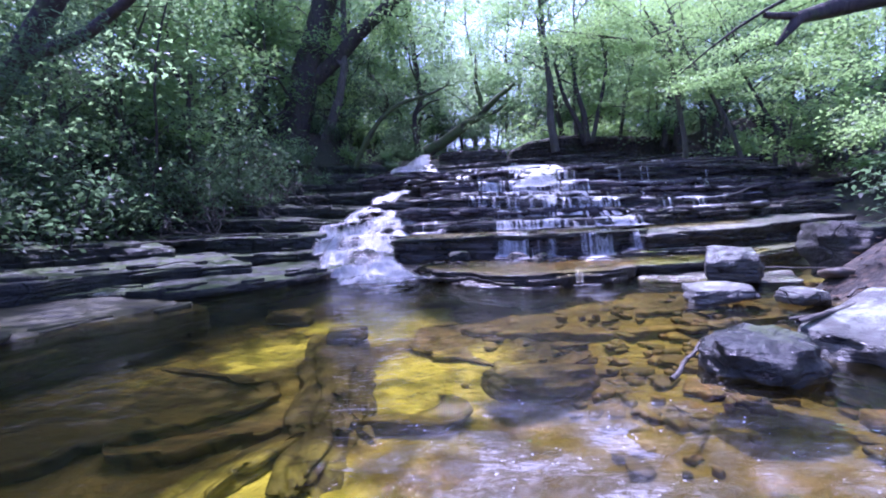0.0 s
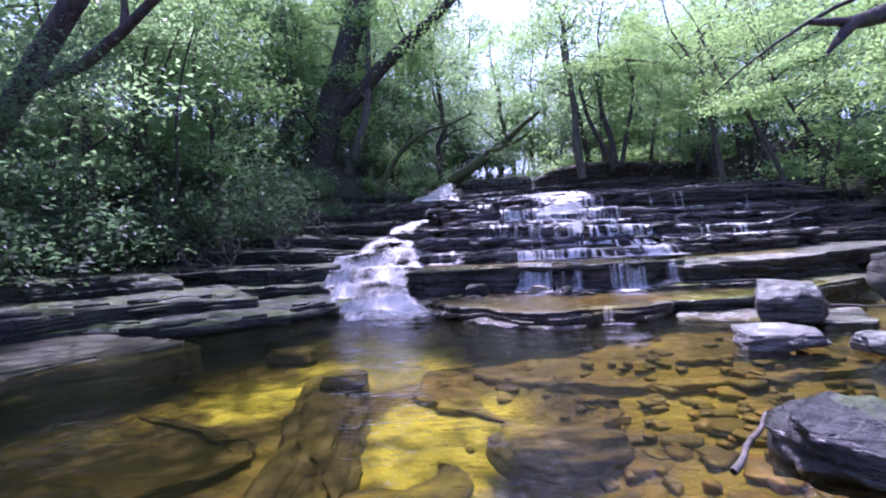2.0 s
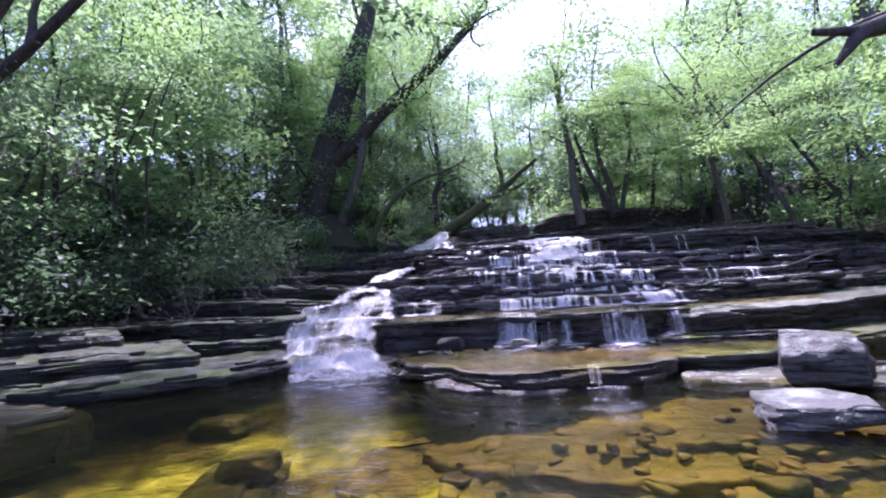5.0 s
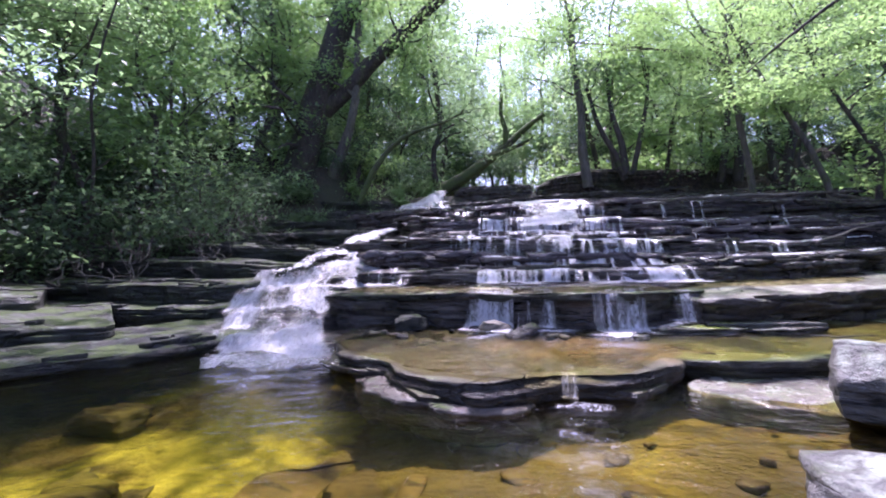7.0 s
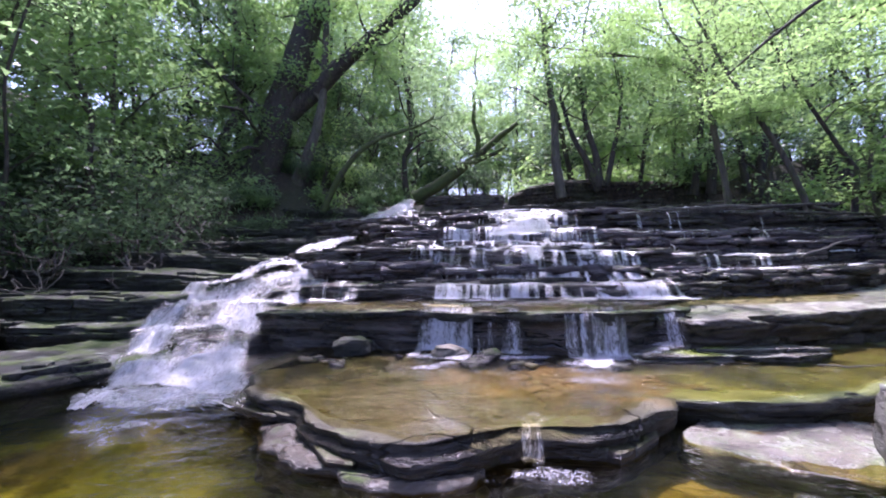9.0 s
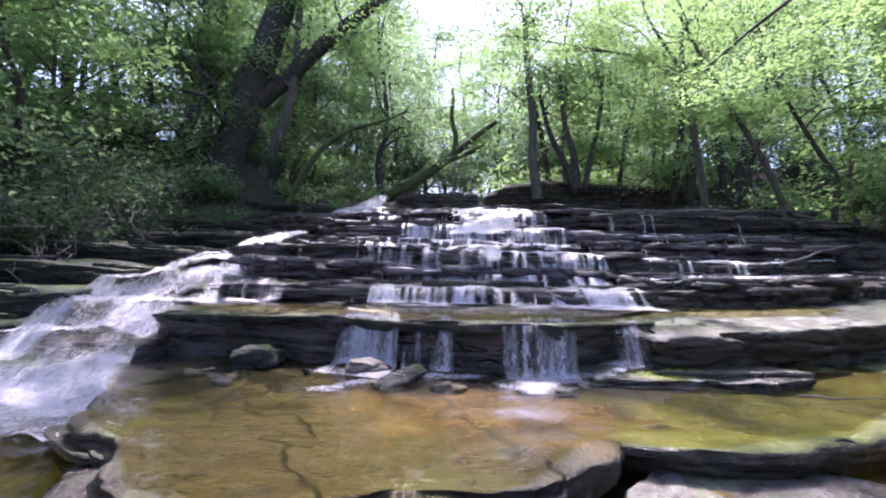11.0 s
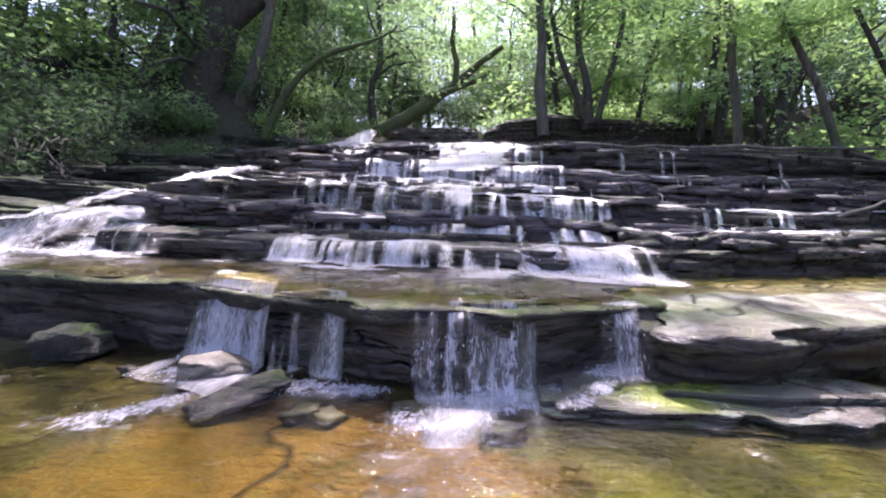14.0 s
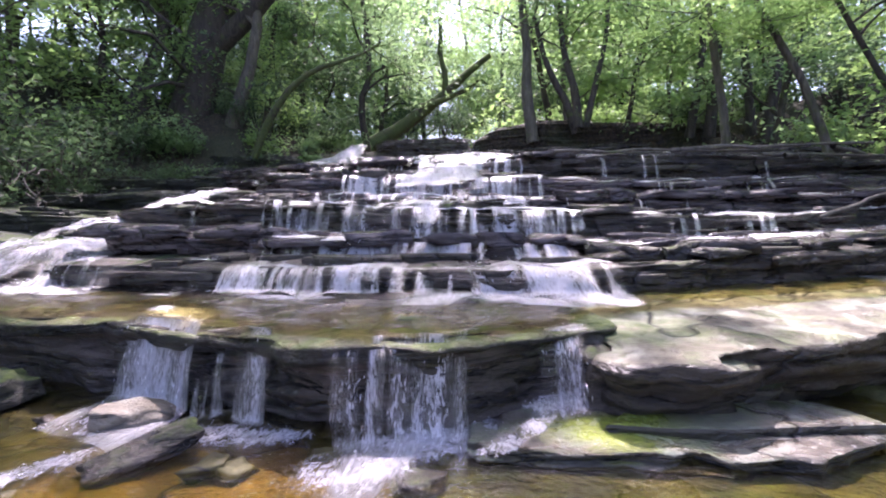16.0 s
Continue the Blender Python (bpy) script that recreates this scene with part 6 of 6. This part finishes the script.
stem_tree("slender_tree", [([(3.05, 16.3, 3.0), (2.9, 16.3, 4.2), (2.93, 16.35, 5.25), (2.8, 16.4, 6.6), (2.7, 16.6, 8.5)], 0.15, 0.07)], BARK_GREY, LEAF_LIGHT, "grey upright tree standing on the earth bank")
stem_tree("multi_stemmed_tree", [([(4.1, 16.4, 3.2), (3.86, 16.3, 3.9), (3.4, 16.3, 4.8), (3.1, 16.3, 6.0)], 0.11, 0.05), ([(4.15, 16.3, 3.3), (4.05, 16.3, 4.2), (3.77, 16.3, 5.2), (3.7, 16.4, 6.6)], 0.12, 0.05),
                                 ([(4.3, 16.3, 3.3), (4.55, 16.3, 4.4), (4.78, 16.3, 5.4), (4.9, 16.5, 6.6)], 0.09, 0.04)], BARK, LEAF_MID, "dark tree with several crooked stems on the bank")
stem_tree("leaning_tree", [([(6.95, 12.0, 1.5), (6.85, 12.0, 2.05), (6.54, 12.0, 2.9), (6.22, 12.0, 3.5), (5.7, 12.1, 4.6), (5.3, 12.3, 5.8)], 0.065, 0.03)], BARK_GREY, LEAF_LIGHT, "pale leaning tree rooted among the ledges", 45, 0.11, tiers=(((5.2, 12.0, 3.95), 0.7), ((5.9, 11.8, 3.7), 0.7), ((6.6, 12.2, 4.0), 0.8), ((5.6, 12.4, 4.6), 0.9), ((4.6, 12.2, 4.9), 0.8)))
stem_tree("crooked_tree", [([(7.62, 12.0, 1.6), (7.66, 12.0, 2.1), (7.73, 12.0, 2.56), (7.44, 12.0, 3.05), (6.99, 12.0, 3.9), (6.4, 12.0, 5.2)], 0.06, 0.025)], BARK, LEAF_LIGHT, "dark crooked tree bending over the ledges", 130, 0.11, tiers=(((7.7, 11.8, 3.75), 0.8), ((8.5, 11.6, 4.3), 0.9), ((7.3, 11.4, 4.5), 0.8), ((6.7, 12.0, 4.0), 0.7), ((8.9, 12.2, 5.0), 0.9), ((7.9, 10.9, 5.2), 0.9)))
stem_tree("slender_tree", [([(6.75, 16.6, 3.0), (6.85, 16.5, 3.8), (7.0, 16.5, 5.0), (7.05, 16.6, 7.0)], 0.11, 0.06)], BARK, LEAF_MID, "thin dark tree behind the earth bank")
stem_tree("slender_tree", [([(7.2, 16.6, 3.0), (7.26, 16.5, 4.0), (7.35, 16.5, 5.2), (7.5, 16.6, 7.2)], 0.14, 0.07)], BARK, LEAF_MID, "thin dark tree behind the earth bank")
stem_tree("slender_tree", [([(8.15, 16.6, 3.0), (8.0, 16.5, 4.2), (7.83, 16.5, 5.3), (7.7, 16.6, 7.0)], 0.11, 0.05)], BARK, LEAF_LIGHT, "thin leaning tree at the edge of the wood")
stem_tree("leaning_tree", [([(-3.9, 15.6, 2.8), (-3.4, 15.5, 3.7), (-2.9, 15.5, 4.35), (-2.45, 15.5, 4.68), (-2.0, 15.5, 4.88), (-1.5, 15.5, 4.98), (-1.0, 15.5, 5.12), (-0.55, 15.5, 5.33)], 0.10, 0.025)], BARK_MOSS, LEAF_MID, "low mossy tree leaning out over the upper ledges", 40, 0.12, 0.6)
stem_tree("arching_tree", [([(6.0, 13.0, 2.0), (5.98, 13.0, 2.5), (5.8, 13.0, 3.7), (5.64, 13.0, 4.8), (5.58, 13.0, 5.9), (6.2, 13.0, 6.5), (6.6, 13.1, 7.2)], 0.075, 0.03), ([(5.64, 13.0, 4.75), (5.0, 12.9, 5.25), (4.4, 12.9, 5.4), (3.3, 12.8, 5.6), (2.5, 12.7, 5.7)], 0.045, 0.012),
                              ([(5.6, 13.0, 5.1), (5.12, 12.9, 5.75), (4.85, 12.9, 6.3), (4.7, 12.8, 7.0)], 0.04, 0.012), ([(5.62, 13.0, 5.0), (6.3, 12.8, 5.5), (7.2, 12.6, 5.7)], 0.035, 0.012)], BARK_GREY, LEAF_LIGHT, "thin tree with long arching bare limbs and bright leaves", 45, 0.12, 0.8, tiers=(((3.4, 12.8, 5.5), 0.8), ((4.2, 12.8, 6.2), 0.9), ((6.4, 12.9, 5.9), 0.9)))
for k, (a, b, r) in enumerate((((-7.9, 9.2, 1.3), (-6.6, 9.0, 5.6), 0.05), ((-7.6, 9.0, 1.2), (-5.8, 8.8, 5.6), 0.04), ((-6.4, 8.8, 1.1), (-5.3, 8.6, 5.4), 0.035), ((-6.9, 7.6, 0.9), (-6.3, 7.2, 4.8), 0.04))):
    stem_tree("slender_tree", [(bend(a, b, 0.0, 6, 0.08, 40 + k), r, r * 0.4)], BARK, LEAF_MID, "thin leaning sapling among the bank shrubs", 40, 0.11, 0.6)
dead = new("dead_branch")
part("limb", tube(bend((-6.2, 16.9, 6.1), (-8.3, 15.6, 8.2), 0.15, 10, 0.06, 4), np.linspace(0.09, 0.03, 10), 7, 3), BARK, dead)
part("twig", tube(bend((-7.2, 16.2, 6.9), (-7.0, 15.9, 8.1), 0, 7, 0.08, 6), np.linspace(0.04, 0.012, 7), 6, 4), BARK, dead)
tagged(dead, "bare dead branch reaching out from the great tree", "branch")

# roots creeping along the upper ledge
rs = np.random.RandomState(21)
for k, (a, b, r) in enumerate((((3.0, 10.75, 1.86), (5.3, 10.85, 1.80), 0.022), ((4.4, 10.8, 1.82), (6.6, 10.8, 1.82), 0.03), ((5.4, 10.8, 1.74), (7.0, 10.95, 1.68), 0.024), ((6.2, 10.85, 1.80), (7.55, 11.9, 1.78), 0.035), ((5.6, 10.7, 1.70), (6.9, 11.9, 1.78), 0.03))):
    root = part("root", tube(bend(a, b, 0, 22, 0.03, 30 + k), np.linspace(r, r * 0.5, 22), 7, k, 0.2), BARK_GREY)
    tagged(root, "pale bare tree root creeping along the ledge", "root", "roots on the ledge")

# sticks and fallen wood
STICKS = [((1.30, 2.06, 0.0), (1.58, 2.42, 0.06), 0.012), ((2.05, 2.45, 0.14), (2.75, 2.75, 0.22), 0.014), ((2.1, 2.6, 0.12), (2.6, 2.5, 0.2), 0.010), ((2.9, 3.3, 0.10), (3.4, 3.7, 0.16), 0.010), ((3.0, 5.0, 0.12), (3.6, 4.3, 0.16), 0.011),
          ((-3.6, 5.1, 0.34), (-2.9, 5.5, 0.36), 0.010), ((-4.6, 6.0, 0.6), (-3.6, 6.2, 0.62), 0.014), ((3.35, 6.2, 0.17), (3.75, 6.15, 0.18), 0.006), ((5.0, 9.1, 0.95), (6.0, 9.6, 1.2), 0.02), ((-4.9, 7.5, 0.75), (-3.9, 7.7, 0.62), 0.012)]
for k, (a, b, r) in enumerate(STICKS):
    st = part("stick", tube(bend(a, b, 0, 9, 0.04, 60 + k), np.linspace(r, r * 0.6, 9), 6, k, 0.2), BARK_GREY)
    tagged(st, "pale weathered stick lying where it fell", "stick", "fallen sticks")
# tangled bare twigs hanging out of the bank shrubs
for k in range(56):
    x = rs.uniform(-6.0, -3.6)
    y = np.interp(x, [-5.6, -3.4], [7.2, 10.2]) + rs.uniform(-1.0, 0.6)
    z = float(ground_z(x, y)) + rs.uniform(0.5, 1.0)
    e = (x + rs.uniform(0.0, 0.9), y - rs.uniform(0.2, 0.9), z - rs.uniform(-0.3, 0.5))
    tw = new("bare_twig")
    line = bend((x, y, z), e, rs.uniform(-0.1, 0.2), 10, 0.16, 90 + k)
    part("stem", tube(line, np.linspace(0.012, 0.004, 10), 5, k), BARK_GREY, tw)
    for q in (4, 7):
        part("shoot", tube(bend(line[q], line[q] + rs.normal(size=3) * 0.18, 0, 5, 0.1, k + q), np.linspace(0.006, 0.002, 5), 4, k), BARK_GREY, tw)
    tagged(tw, "thin bare greyish twig hanging over the bank", "twig", "bare twigs of the bank")

# fallen leaves
def litter(name, n, box, lift, seed, label, size, material):
    rs = np.random.RandomState(seed)
    x, y = rs.uniform(box[0], box[1], n), rs.uniform(box[2], box[3], n)
    v, f = leaves(np.zeros((n, 3)), rs, size, droop=0.0, slim=0.6)
    v = v.reshape(n, 4, 3); v[:, :, 2] *= 0.25
    v += np.stack([x, y, ground_z(x, y) + lift], 1)[:, None]
    ob = part(name, (v.reshape(-1, 3), f), material, smooth=False)
    return tagged(ob, label, "leaf litter", kind="stuff")


litter("leaf_litter", 2600, (2.4, 6.5, 0.5, 6.5), 0.02, 1, "dry brown leaves scattered over the bank", 0.07, LEAF_DRY)
litter("leaf_litter", 2600, (-7.5, -4.2, 1.0, 10.0), 0.02, 2, "dry brown leaves under the bank shrubs", 0.07, LEAF_DRY)
litter("leaf_litter", 3000, (-4.0, 10.0, 17.0, 23.0), 0.03, 3, "dry brown leaves on the forest floor above the falls", 0.09, LEAF_DRY)


# ferns and seedlings
def fern(size, seed, leaf):
    rs = np.random.RandomState(seed)
    base = new("fern")
    for k in range(9):
        a = k * 0.7 + rs.uniform(-0.2, 0.2)
        L = size * rs.uniform(0.7, 1.1)
        t = np.linspace(0, 1, 12)
        rib = np.c_[np.cos(a) * L * t, np.sin(a) * L * t, L * (0.85 * t - 0.75 * t * t)]
        w = np.array([-math.sin(a), math.cos(a), 0.0])
        v, f = [], []
        for q in range(1, 12):
            for sgn in (-1, 1):
                tip = rib[q] + w * sgn * L * 0.24 * (1 - t[q]) ** 0.7 + [0, 0, -0.02 * L]
                c = len(v)
                v += [rib[q - 1], rib[q], tip]
                f.append([c, c + 1, c + 2] if sgn > 0 else [c + 1, c, c + 2])
        part("frond", (np.array(v), f), leaf, base, smooth=False)
    return tagged(base, "green fern with arching fronds on the bank", "fern", "ferns of the bank")


FERN = fern(0.45, 3, LEAF_MID)
plant(FERN, [(4.2, 3.9, 0, 1.0), (4.6, 4.4, 40, 1.2), (4.0, 3.3, 90, 0.9), (5.2, 5.2, 140, 1.1), (5.6, 6.3, 200, 1.0), (-4.3, 5.6, 30, 0.8), (-4.6, 4.8, 75, 0.9), (-3.9, 7.6, 160, 0.8), (-5.0, 3.2, 250, 1.0), (-3.4, 9.4, 20, 0.8), (4.4, 2.9, 10, 1.0), (7.6, 11.6, 60, 1.0), (8.2, 12.6, 170, 1.2), (-4.1, 10.9, 300, 0.9)])
